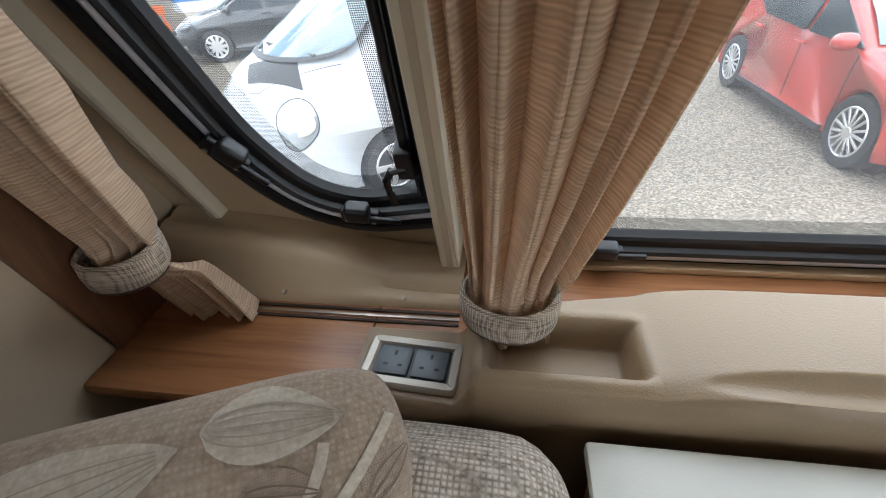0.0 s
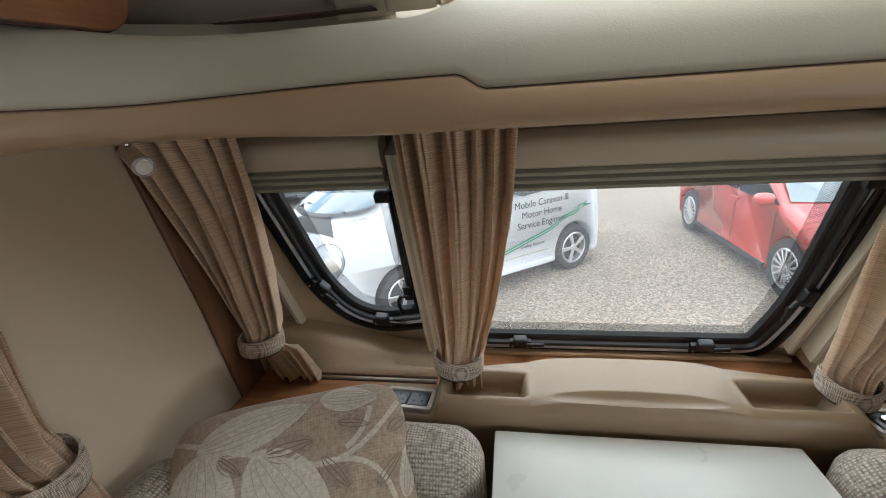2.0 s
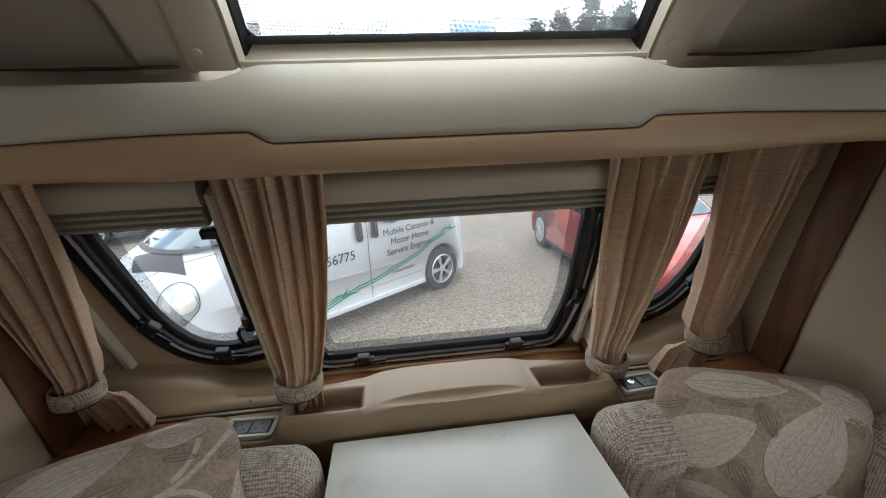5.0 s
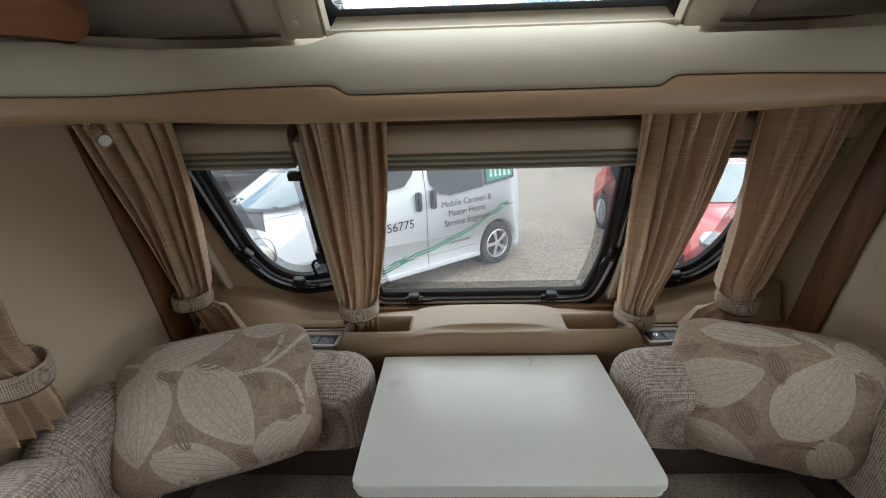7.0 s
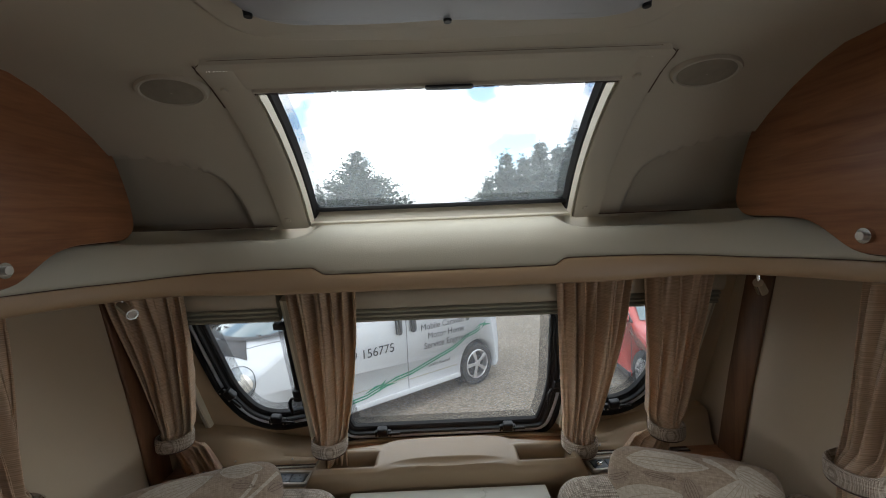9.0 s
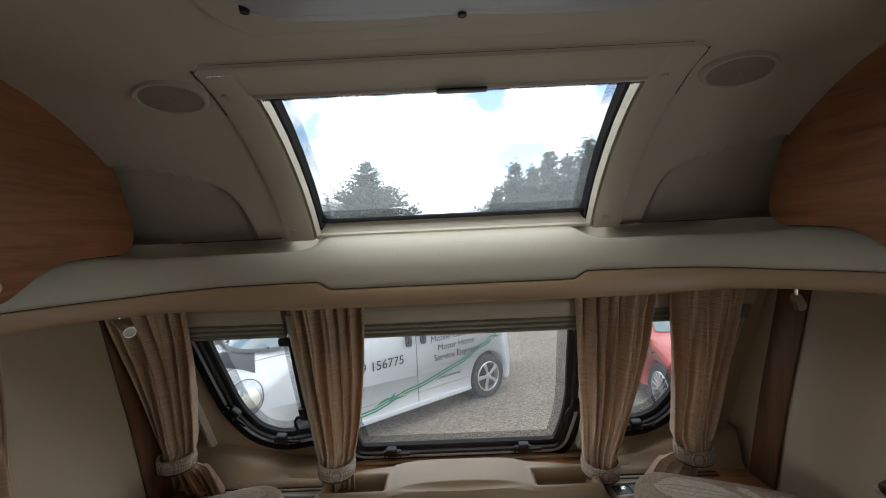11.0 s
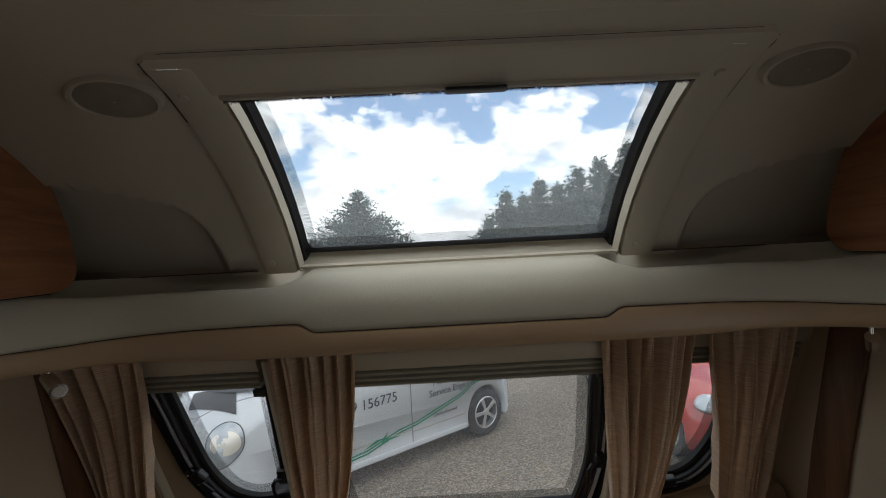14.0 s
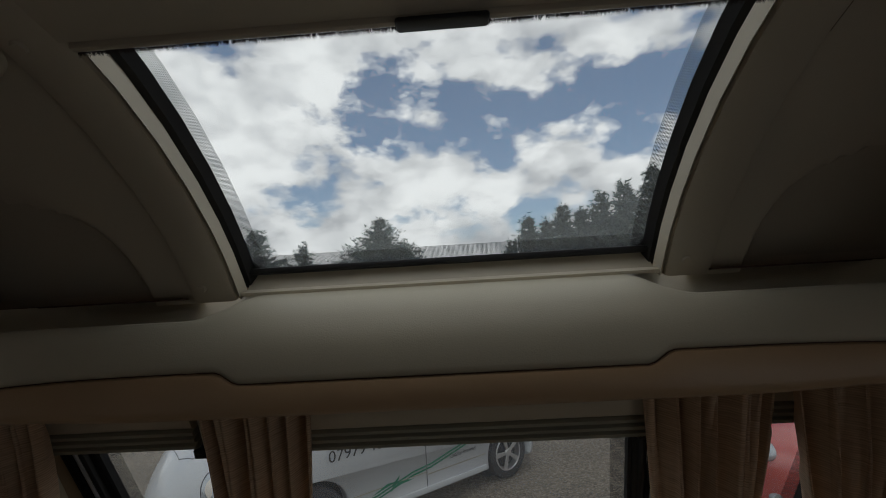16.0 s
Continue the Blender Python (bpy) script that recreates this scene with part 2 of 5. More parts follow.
M_BLIND = material("blind_cassette", (0.50, 0.43, 0.32), 0.45, var=0.03, scale=4)
M_BLINDBAR = material("blind_bar", (0.30, 0.285, 0.22), 0.45, var=0.05, scale=6, stretch=(1, 8, 8))
M_RAIL = material("blind_rail", (0.70, 0.64, 0.50), 0.4, var=0.03, scale=6)
M_CURTAIN = weave("curtain_cloth", (0.56, 0.39, 0.25), (0.86, 0.67, 0.48), scale=420, through_light=0.33, axis="Z", cross=False, relief=0.35, thread=0.25)
M_TIE = weave("tieback_weave", (0.16, 0.115, 0.08), (0.66, 0.55, 0.43), scale=700, relief=1.0, thread=0.9)
M_PIPE = material("brown_piping", (0.09, 0.05, 0.035), 0.7, var=0.2, scale=60)
M_SEAT = weave("seat_weave", (0.14, 0.114, 0.090), (0.37, 0.315, 0.255), scale=310, axis="X", relief=0.8)
M_BACK = weave("back_cushion_weave", (0.18, 0.142, 0.108), (0.60, 0.52, 0.43), scale=310, axis="X", relief=0.9)
M_DARKTRIM = material("dark_brown_cloth", (0.05, 0.032, 0.022), 0.85, var=0.2, scale=40, bump=0.3, bump_scale=600)
M_PILLOW = weave("pillow_taupe", (0.30, 0.222, 0.155), (0.50, 0.39, 0.29), scale=330, axis="X", relief=0.7, thread=0.3)
M_LEAF = weave("pillow_cream_leaf", (0.46, 0.39, 0.30), (0.70, 0.62, 0.51), scale=330, axis="X", relief=0.6, thread=0.15)
M_VEIN = material("leaf_vein_cream", (0.40, 0.325, 0.24), 0.9, var=0.2, scale=80)
M_VEIN2 = material("leaf_vein_brown", (0.20, 0.145, 0.105), 0.9, var=0.2, scale=80)
M_LEAF2 = weave("pillow_brown_leaf", (0.28, 0.205, 0.15), (0.41, 0.32, 0.24), scale=800, axis="X", relief=0.6, thread=0.4)
M_STEEL = material("brushed_steel", (0.56, 0.52, 0.46), 0.42, metal=1.0, var=0.08, scale=30, stretch=(1, 20, 20))
M_SATIN = material("satin_beige_metal", (0.43, 0.39, 0.33), 0.42, metal=0.45, var=0.06, scale=20)
M_CHROME = material("chrome", (0.75, 0.75, 0.76), 0.08, metal=1.0, var=0.02)
M_SOCKET = material("socket_grey", (0.09, 0.105, 0.115), 0.35, var=0.1, scale=30)
M_PANE = glass("window_pane", (0.93, 0.96, 0.95), 0.95)
M_ROOFPANE = glass("skylight_pane", (0.93, 0.96, 0.95), 0.95, haze=0.11)
M_DOTS = dotted("pane_dot_print", (0, -0.37, 0.93))
M_DOTS_SKY = dotted("skylight_dot_print", (0, -0.707, 0.707))
M_CARPET = material("carpet", (0.10, 0.075, 0.055), 0.95, var=0.25, scale=60, bump=0.8, bump_scale=500)
M_LAMPGREY = material("light_diffuser", (0.40, 0.41, 0.43), 0.35, var=0.03)
M_BRISTLE = material("brush_seal", (0.04, 0.03, 0.028), 0.9, var=0.3, scale=90)
# ceiling lining darkened a little: shade of the hollows put into the colour
M_RECESS_SHADE = material("recess_shade_lining", (0.44, 0.392, 0.308), 0.7, var=0.05, scale=3, bump=0.15, bump_scale=500)
M_GRILLE = material("speaker_mesh", (0.27, 0.235, 0.18), 0.8, var=0.2, scale=40, bump=0.8, bump_scale=700)
M_SHELL = material("outer_shell", (0.75, 0.75, 0.73), 0.4, var=0.05)


# ---- mesh helpers ----
def finish(bm, sharp=38):
    bmesh.ops.recalc_face_normals(bm, faces=bm.faces)
    for f in bm.faces:
        f.smooth = True
    for e in bm.edges:
        if len(e.link_faces) == 2 and e.calc_face_angle(0) > radians(sharp):
            e.smooth = False
    return bm


def part(name, bm, mat, parent=None, label="", sharp=38, raw=False):
    if not raw:
        finish(bm, sharp)
    me = bpy.data.meshes.new(name)
    bm.to_mesh(me)
    bm.free()
    me.materials.append(mat)
    ob = new(name, me)
    if parent is not None:
        ob.parent = parent
    if label:
        ob["label"] = label
    return ob


def thing(name, label, category, group="", kind="", at=(0, 0, 0)):
    e = new(name)
    e.location = at
    e.empty_display_size = 0.05
    return tagged(e, label, category, group, kind)


def box(x0, x1, y0, y1, z0, z1, bevel=0.0, seg=2, m=None, bm=None):
    bm = bm or bmesh.new()
    r = bmesh.ops.create_cube(bm, size=1.0)
    vs = r["verts"]
    bmesh.ops.scale(bm, vec=(x1 - x0, y1 - y0, z1 - z0), verts=vs)
    bmesh.ops.translate(bm, vec=((x0 + x1) / 2, (y0 + y1) / 2, (z0 + z1) / 2), verts=vs)
    if bevel:
        es = list({e for v in vs for e in v.link_edges})
        g = bmesh.ops.bevel(bm, geom=es, offset=bevel, segments=seg, profile=0.5, affect="EDGES")
        vs = list({v for f in g["faces"] for v in f.verts} | {v for v in vs if v.is_valid})
    if m is not None:
        bmesh.ops.transform(bm, matrix=m, verts=[v for v in vs if v.is_valid])
    return bm


def tube(r0, r1, a, b, seg=16, bm=None, caps=True):
    """A tapered rod from a to b."""
    bm = bm or bmesh.new()
    a, b = Vector(a), Vector(b)
    q = (b - a).to_track_quat("Z", "Y").to_matrix().to_4x4()
    bmesh.ops.create_cone(bm, cap_ends=caps, segments=seg, radius1=r0, radius2=r1, depth=(b - a).length, matrix=Matrix.Translation((a + b) / 2) @ q)
    return bm


def loft(loops, close_u=True, close_v=False, bm=None, cap=False):
    """Skin over loops of points; close_u joins each loop's ends."""
    bm = bm or bmesh.new()
    rows = [[bm.verts.new(p) for p in l] for l in loops]
    n = len(rows[0])
    for i in range(len(rows) - (0 if close_v else 1)):
        a, b = rows[i], rows[(i + 1) % len(rows)]
        for j in range(n - (0 if close_u else 1)):
            k = (j + 1) % n
            bm.faces.new((a[j], a[k], b[k], b[j]))
    if cap:
        bm.faces.new(rows[0])
        bm.faces.new(rows[-1])
    return bm


def rounded(points, radii, seg=5):
    """A closed outline with its corners rounded."""
    out, n = [], len(points)
    for i, p in enumerate(points):
        r = radii[i] if isinstance(radii, (list, tuple)) else radii
        p, a, b = Vector(p), Vector(points[i - 1]), Vector(points[(i + 1) % n])
        da, db = (a - p).normalized(), (b - p).normalized()
        if r < 1e-5:
            out.append(p)
            continue
        d = min(r, (a - p).length * 0.49, (b - p).length * 0.49)
        for k in range(seg + 1):
            t = k / seg
            out.append((p + da * d) * (1 - t) ** 2 + p * 2 * t * (1 - t) + (p + db * d) * t * t)
    return out


def inset(outline, d):
    n, out = len(outline), []
    area = sum(outline[i - 1][0] * outline[i][1] - outline[i][0] * outline[i - 1][1] for i in range(n))
    s = 1 if area > 0 else -1
    for i in range(n):
        a, p, b = Vector(outline[i - 1]), Vector(outline[i]), Vector(outline[(i + 1) % n])
        t = (b - a).normalized()
        out.append(p + Vector((-t.y, t.x)) * d * s)
    return out


def ring(outline, profile, place):
    """A frame along an outline; profile: (inset, height) pairs; place maps (u, v, h) to the world."""
    loops = [[place(p[0], p[1], h) for p in inset(outline, d)] for d, h in profile]
    return loft(loops, True, False)


def sheet(outline, place, h, holes=(), thick=0.0):
    """A flat panel with holes, in place's plane."""
    bm = bmesh.new()
    es = []
    for loop in (outline, *holes):
        vs = [bm.verts.new((p[0], p[1], 0)) for p in loop]
        es += [bm.edges.new((vs[i], vs[(i + 1) % len(vs)])) for i in range(len(vs))]
    bmesh.ops.triangle_fill(bm, edges=es, use_beauty=True, use_dissolve=False)
    if thick:
        g = bmesh.ops.extrude_face_region(bm, geom=bm.faces[:])
        for v in g["geom"]:
            if isinstance(v, bmesh.types.BMVert):
                v.co.z = thick
    for v in bm.verts:
        v.co = place(v.co.x, v.co.y, h + v.co.z)
    return bm


def prism(outline, place, h0, h1, bevel=0.0, seg=2):
    """A slab of that outline between two heights."""
    if bevel:
        k = 1 if h1 > h0 else -1
        pr = [(outline, h0)] + [(inset(outline, bevel * (1 - math.cos(a))), h1 - k * bevel * (1 - math.sin(a))) for a in np.linspace(0, math.pi / 2, seg + 1)]
    else:
        pr = [(outline, h0), (outline, h1)]
    bm = loft([[place(p[0], p[1], h) for p in o] for o, h in pr], True)
    n = len(outline)
    bm.verts.ensure_lookup_table()
    vs = bm.verts[:]
    bm.faces.new(vs[:n])
    bm.faces.new(vs[-n:])
    return bm


def front(x, z, h=0.0):
    """On the sloping front wall; h: towards the room."""
    return Vector((x, 2.03 - 0.40 * (z - 0.77) - 0.928 * h, z - 0.371 * h))


def text_mesh(words, size, mat, m, name, parent, extrude=0.001, align="LEFT"):
    c = bpy.data.curves.new(name, "FONT")
    c.body, c.size, c.extrude, c.align_x, c.resolution_u = words, size, extrude, align, 3
    o = bpy.data.objects.new(name, c)
    scene.collection.objects.link(o)
    me = bpy.data.meshes.new_from_object(o.evaluated_get(bpy.context.evaluated_depsgraph_get()))
    bpy.data.objects.remove(o)
    me.materials.clear()
    me.materials.append(mat)
    t = new(name, me)
    t.parent = parent
    t.matrix_local = m
    return t


# ---- the caravan's shell ----
W = 1.06
tagged(part("floor", box(-1.1, 1.1, -2.5, 2.1, -0.05, 0.0), M_CARPET), "dark brown carpeted caravan floor", "floor", kind="structure")
SIDE = rounded([(-0.75, 0.88), (1.20, 0.88), (1.20, 1.36), (-0.75, 1.36)], 0.11)
for name, sx in (("wall_left", -1), ("wall_right", 1)):
    place = lambda u, v, h, sx=sx: Vector((sx * (W + h), u, v))
    tagged(part(name, sheet([(-2.5, 0), (2.055, 0), (2.055, 0.72), (1.68, 1.655), (1.52, 1.80), (1.30, 1.96), (1.10, 2.02), (-2.5, 2.02)], place, 0.0, [SIDE], 0.03), M_WALL),
           "cream vinyl caravan side wall with a window", "wall", kind="structure")
tagged(part("wall_rear", box(-1.09, 1.09, -2.53, -2.5, 0, 2.05), M_WALL), "cream vinyl rear wall of the caravan", "wall", kind="structure")

tagged(part("roof", box(-1.09, 1.09, -2.53, 1.08, 2.022, 2.055, 0.006), M_SHELL), "white outer roof of the caravan", "roof", kind="structure")

# front wall with three windows
WIN_L = rounded([(-0.513, 0.862), (-0.508, 1.395), (-0.932, 1.395), (-0.892, 1.13), (-0.870, 1.0), (-0.800, 0.880), (-0.69, 0.832)], [0.045, 0.02, 0.02, 0.10, 0.08, 0.08, 0.08])
WIN_R = [Vector((-p.x, p.y)) for p in reversed(WIN_L)]
WIN_C = rounded([(-0.43, 0.748), (0.43, 0.748), (0.478, 0.95), (0.46, 1.395), (-0.46, 1.395), (-0.478, 0.95)], [0.07, 0.07, 0.16, 0.02, 0.02, 0.16])


def pierced(bm, x0, x1, z0, z1, hole, h0, h1):
    """A rectangle of the front wall round one window hole."""
    n = len(hole)
    c = sum((Vector(p) for p in hole), Vector((0, 0))) / n
    rim = []
    for p in hole:
        d = Vector(p) - c
        s = min(((x1 - c.x) / d.x if d.x > 0 else (x0 - c.x) / d.x) if abs(d.x) > 1e-9 else 1e9, ((z1 - c.y) / d.y if d.y > 0 else (z0 - c.y) / d.y) if abs(d.y) > 1e-9 else 1e9)
        rim.append(c + d * s)
    for q in ((x0, z0), (x1, z0), (x1, z1), (x0, z1)):
        k = min(range(n), key=lambda i: (rim[i] - Vector(q)).length)
        rim[k] = Vector(q)
    loft([[front(p[0], p[1], h0) for p in rim], [front(p[0], p[1], h0) for p in hole], [front(p[0], p[1], h1) for p in hole], [front(p[0], p[1], h1) for p in rim]], True, bm=bm)


bm = bmesh.new()
for x0, x1, hole in ((-1.09, -0.505, WIN_L), (-0.505, 0.505, WIN_C), (0.505, 1.09, WIN_R)):
    pierced(bm, x0, x1, 0.6, 1.66, inset(hole, 0.02), 0.0, -0.03)
for z0, z1 in ((1.396, 1.66), (0.6, 0.735)):
    loft([[front(x, z, h) for x, z in ((-1.09, z0), (1.09, z0), (1.09, z1), (-1.09, z1))] for h in (-0.042, -0.031)], True, bm=bm, cap=True)
tagged(part("wall_front", bm, M_FRONT), "tan moulded front wall sloping over three windows", "wall", kind="structure")
tagged(part("wall_front_lower", box(-1.09, 1.09, 2.06, 2.09, 0, 0.66), M_FRONT), "tan lower front wall behind the seats", "wall", kind="structure")

FRAME = [(-0.016, 0.0), (-0.016, 0.014), (-0.012, 0.021), (-0.002, 0.024), (0.004, 0.022), (0.006, 0.013), (0.029, 0.013), (0.031, 0.022), (0.036, 0.024), (0.041, 0.020), (0.043, 0.010), (0.052, 0.006), (0.055, -0.012)]
# strip in the frame whose pale colour carries the gleam
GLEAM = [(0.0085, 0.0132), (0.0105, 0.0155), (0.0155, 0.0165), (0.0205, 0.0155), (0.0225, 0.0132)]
for name, outline in (("window_1", WIN_L), ("window_2", WIN_C), ("window_3", WIN_R)):
    w = thing(name, "acrylic caravan front window in a black plastic frame", "window", kind="structure")
    part("window_frame", ring(outline, FRAME, front), M_BLACK, w)
    part("channel", ring(outline, GLEAM, front), M_CHANNEL_GLEAM, w, "grey channel in the frame, its gleam put into the colour")
    part("gasket", ring(outline, [(0.052, 0.004), (0.056, 0.008), (0.062, 0.004), (0.062, -0.014)], front), M_RUBBER, w)
    p = part("pane", sheet(inset(outline, 0.05), front, -0.014), M_PANE, w)
    p.visible_shadow = False
    part("dot_print", ring(outline, [(0.058, -0.011), (0.098, -0.011)], front), M_DOTS, w)

# skylight and ceiling: one curve from the pelmet up to the flat roof
ARC = [(1.600, 1.640), (1.580, 1.668), (1.545, 1.715), (1.500, 1.765), (1.440, 1.820), (1.370, 1.873), (1.300, 1.915), (1.235, 1.945), (1.175, 1.963)]


def arc_normal(i):
    a, b = Vector(ARC[max(0, i - 1)]), Vector(ARC[min(len(ARC) - 1, i + 1)])
    t = (b - a).normalized()
    return Vector((t.y, -t.x)) if t.y > 0 else Vector((t.y, -t.x))


def arc(i, h):
    """Point of the roof curve, h metres outwards."""
    n = arc_normal(i)
    return Vector(ARC[i]) + n * h


N = len(ARC)
EDGE = [(1.640, 0.572), (1.590, 0.573), (1.555, 0.577), (1.523, 0.587), (1.498, 0.603), (1.477, 0.630), (1.462, 0.670), (1.447, 0.730), (1.417, 0.865), (1.380, 1.02)]


def recess(x, y):
    """How far into the hollow beside the skylight: 0 outside, 1 inside."""
    x = abs(x)
    if y < 1.385 or x < 0.565:
        return 0.0
    lim = np.interp(y, [q[0] for q in reversed(EDGE)], [q[1] for q in reversed(EDGE)])
    t = min(1.0, max(0.0, (x - lim + 0.006) / 0.030))
    return t * t * (3 - 2 * t)


def fine_arc(s_):
    """Point and outward normal of the roof curve at s_, counted in its corners."""
    i = min(N - 2, int(s_))
    k = s_ - i
    n = (arc_normal(i) * (1 - k) + arc_normal(i + 1) * k).normalized()
    return Vector(ARC[i]) * (1 - k) + Vector(ARC[i + 1]) * k, n


bm = bmesh.new()
cols = [-1.09] + list(np.linspace(-1.06, -0.56, 64)) + [-0.515, -0.47, 0.47, 0.515] + list(np.linspace(0.56, 1.06, 64)) + [1.09]
steps = [q / 6 for q in range((N - 1) * 6 + 1)]
rows = [[bm.verts.new((x, 1.645, 1.60)) for x in cols]]
for q in steps:
    p, n = fine_arc(q)
    rows.append([bm.verts.new((x, *(p + n * (0.016 + 0.034 * recess(x, p.x))))) for x in cols])
for p in ((1.05, 1.984), (0.8, 1.988), (-2.5, 1.988)):
    rows.append([bm.verts.new((x, *p)) for x in cols])
for i in range(len(rows) - 1):
    for j in range(len(cols) - 1):
        if not (cols[j] == -0.47 and i < len(steps)):
            bm.faces.new((rows[i][j], rows[i][j + 1], rows[i + 1][j + 1], rows[i + 1][j]))
tagged(part("ceiling", bm, M_CEIL), "cream lined caravan ceiling curving down to the front", "ceiling", kind="structure")

sky = thing("skylight", "panoramic front skylight in a cream moulded surround", "skylight", kind="structure", at=(0.012, 0, 0))
for sx in (-1, 1):
    loops = []
    for i in range(N):
        a, b, c, d = arc(i, 0.020), arc(i, 0.004), arc(i, 0.0), arc(i, 0.0)
        e, f, g = arc(i, 0.004), arc(i, 0.03), arc(i, 0.085)
        loops.append([(sx * 0.498, a.x, a.y), (sx * 0.491, b.x, b.y), (sx * 0.482, c.x, c.y), (sx * 0.418, d.x, d.y), (sx * 0.410, e.x, e.y), (sx * 0.408, f.x, f.y), (sx * 0.412, g.x, g.y)])
    part("side_surround", loft(loops, False), M_CEIL, sky)
    loops = []
    for i in range(N):
        a, b, c = arc(i, 0.012), arc(i, 0.004), arc(i, 0.026)
        loops.append([(sx * 0.409, a.x, a.y), (sx * 0.401, b.x, b.y), (sx * 0.395, c.x, c.y), (sx * 0.408, c.x, c.y)])
    part("side_rail", loft(loops, True, cap=True), M_TRIMC, sky)
    loops = []
    for i in range(N):
        a, b = arc(i, 0.045), arc(i, 0.062)
        loops.append([(sx * 0.412, a.x, a.y), (sx * 0.396, a.x, a.y), (sx * 0.386, b.x, b.y), (sx * 0.412, b.x, b.y)])
    part("gasket", loft(loops, True, cap=True), M_RUBBER, sky)
    loops = [[(sx * 0.388, *arc(i, 0.060)), (sx * 0.362, *arc(i, 0.060))] for i in range(1, N)]
    part("dot_print", loft(loops, False), M_DOTS_SKY, sky)
tp = part("pane", loft([[(-0.42, *arc(i, 0.064)), (0.42, *arc(i, 0.064))] for i in range(N)], False), M_ROOFPANE, sky)
tp.visible_shadow = False
xs = np.linspace(-0.488, 0.488, 9)
loops = [[(x * k, *p) for x in xs] for p, k in ((arc(7, 0.0), 0.855), (arc(8, 0.0), 0.855), (arc(8, 0.0) + Vector((-0.0006, 0.0)), 0.998), (Vector((1.162, 1.9655)), 0.995), (Vector((1.155, 1.969)), 0.975), (Vector((1.151, 1.99)), 0.955))]
loops.insert(0, [(x * 0.855, 1.240, 1.960) for x in xs])
part("top_surround", loft(loops, False), M_CEIL, sky)
part("lower_gasket", box(-0.395, 0.395, 1.622, 1.668, 1.690, 1.703, 0.004), M_RUBBER, sky)
part("lower_dot_print", loft([[(-0.385, 1.640, 1.700), (0.385, 1.640, 1.700)], [(-0.385, 1.618, 1.726), (0.385, 1.618, 1.726)]], False), M_DOTS_SKY, sky)
for sx in (-1, 1):
    r = 0.030
    bend = [(0.388 - r + r * math.cos(a), r - r * math.sin(a)) for a in np.linspace(0, math.pi / 2, 9)]
    fan = lambda x, u, o: (sx * x, 1.6405 - 0.647 * u - 0.764 * o, 1.702 + 0.764 * u - 0.647 * o)
    part("gasket_corner", loft([[fan(0.391, -0.003, o) for _ in bend] if q else [fan(x, u, o) for x, u in bend] for q, o in ((1, 0.001), (0, 0.001), (0, 0.007))], False), M_RUBBER, sky)
part("sill", loft([[(-0.40, y, z), (0.40, y, z)] for y, z in ((1.60, 1.648), (1.598, 1.654), (1.604, 1.658), (1.628, 1.660), (1.632, 1.666), (1.642, 1.690), (1.70, 1.696))], False), M_TRIMC, sky)

for sx in (-1, 1):
    part("seam", loft([[(sx * 0.4985, *arc(i, 0.0145)), (sx * 0.5025, *arc(i, 0.0145))] for i in range(6, N)], False), M_PIPE, sky)
part("seam", box(-0.455, 0.455, 1.1535, 1.1560, 1.9760, 1.9795), M_PIPE, sky)
for sx in (-1, 1):
    turn = [(sx * (0.4505 + 0.05 * math.cos(a)), 1.2050 - 0.05 * math.sin(a)) for a in np.linspace(0, math.pi / 2, 9)]
    part("corner_seam", loft([[(x - sx * 0.002, y, 1.968 + 0.008 * k / 8), (x + sx * 0.002, y - 0.002, 1.968 + 0.008 * k / 8)] for k, (x, y) in enumerate(turn)], False), M_PIPE, sky)

# flyscreen blind bar with brush seal across the skylight's top
bar = thing("skylight_blind", "cream blind bar with dark brush seal and pull", "blind", at=(0.012, 0, 0))
part("bar", box(-0.408, 0.408, 1.236, 1.246, 1.938, 1.956, 0.003), M_CEIL, bar)
part("pull", box(-0.028, 0.078, 1.228, 1.252, 1.933, 1.940, 0.004), M_BLACK, bar, "black recessed pull")
rng = random.Random(4)
bm = bmesh.new()
for k in range(3200):
    x = rng.uniform(-0.405, 0.405)
    l = rng.uniform(0.003, 0.008)
    dx = rng.uniform(-0.003, 0.003)
    a, b, c = (bm.verts.new(q) for q in ((x - 0.0005, 1.2462, 1.9395), (x + 0.0005, 1.2462, 1.9395), (x + dx, 1.2462 + l * 0.6, 1.9395 - l * 0.7)))
    bm.faces.new((a, b, c))
part("brush_seal", bm, M_BRISTLE, bar, raw=True)["kind"] = "stuff"

# ---- pelmet round the front: tan band below, cream roll above ----
plan = [(-0.95, y) for y in np.linspace(-2.4, 1.05, 5)]
plan += [(-0.62 - 0.33 * math.cos(a), 1.05 + 0.395 * math.sin(a)) for a in np.linspace(0.12, math.pi / 2, 12)]
plan += [(x, 1.445) for x in (-0.56, -0.5, -0.46, -0.435, -0.42, -0.405, -0.39, -0.38, -0.37, -0.362, -0.354, -0.344, -0.334, -0.324, -0.314, -0.28, -0.15)]
plan = plan + [(0.0, 1.445)] + [(-x, y) for x, y in reversed(plan)]


def seam(x, y):
    t = min(1, max(0, (abs(x) - 0.314) / 0.04))
    away = min(1, max(0, (abs(x) - 0.45) / 0.35))
    return 1.510 + 0.020 * t * t * (3 - 2 * t) - 0.012 * away * away


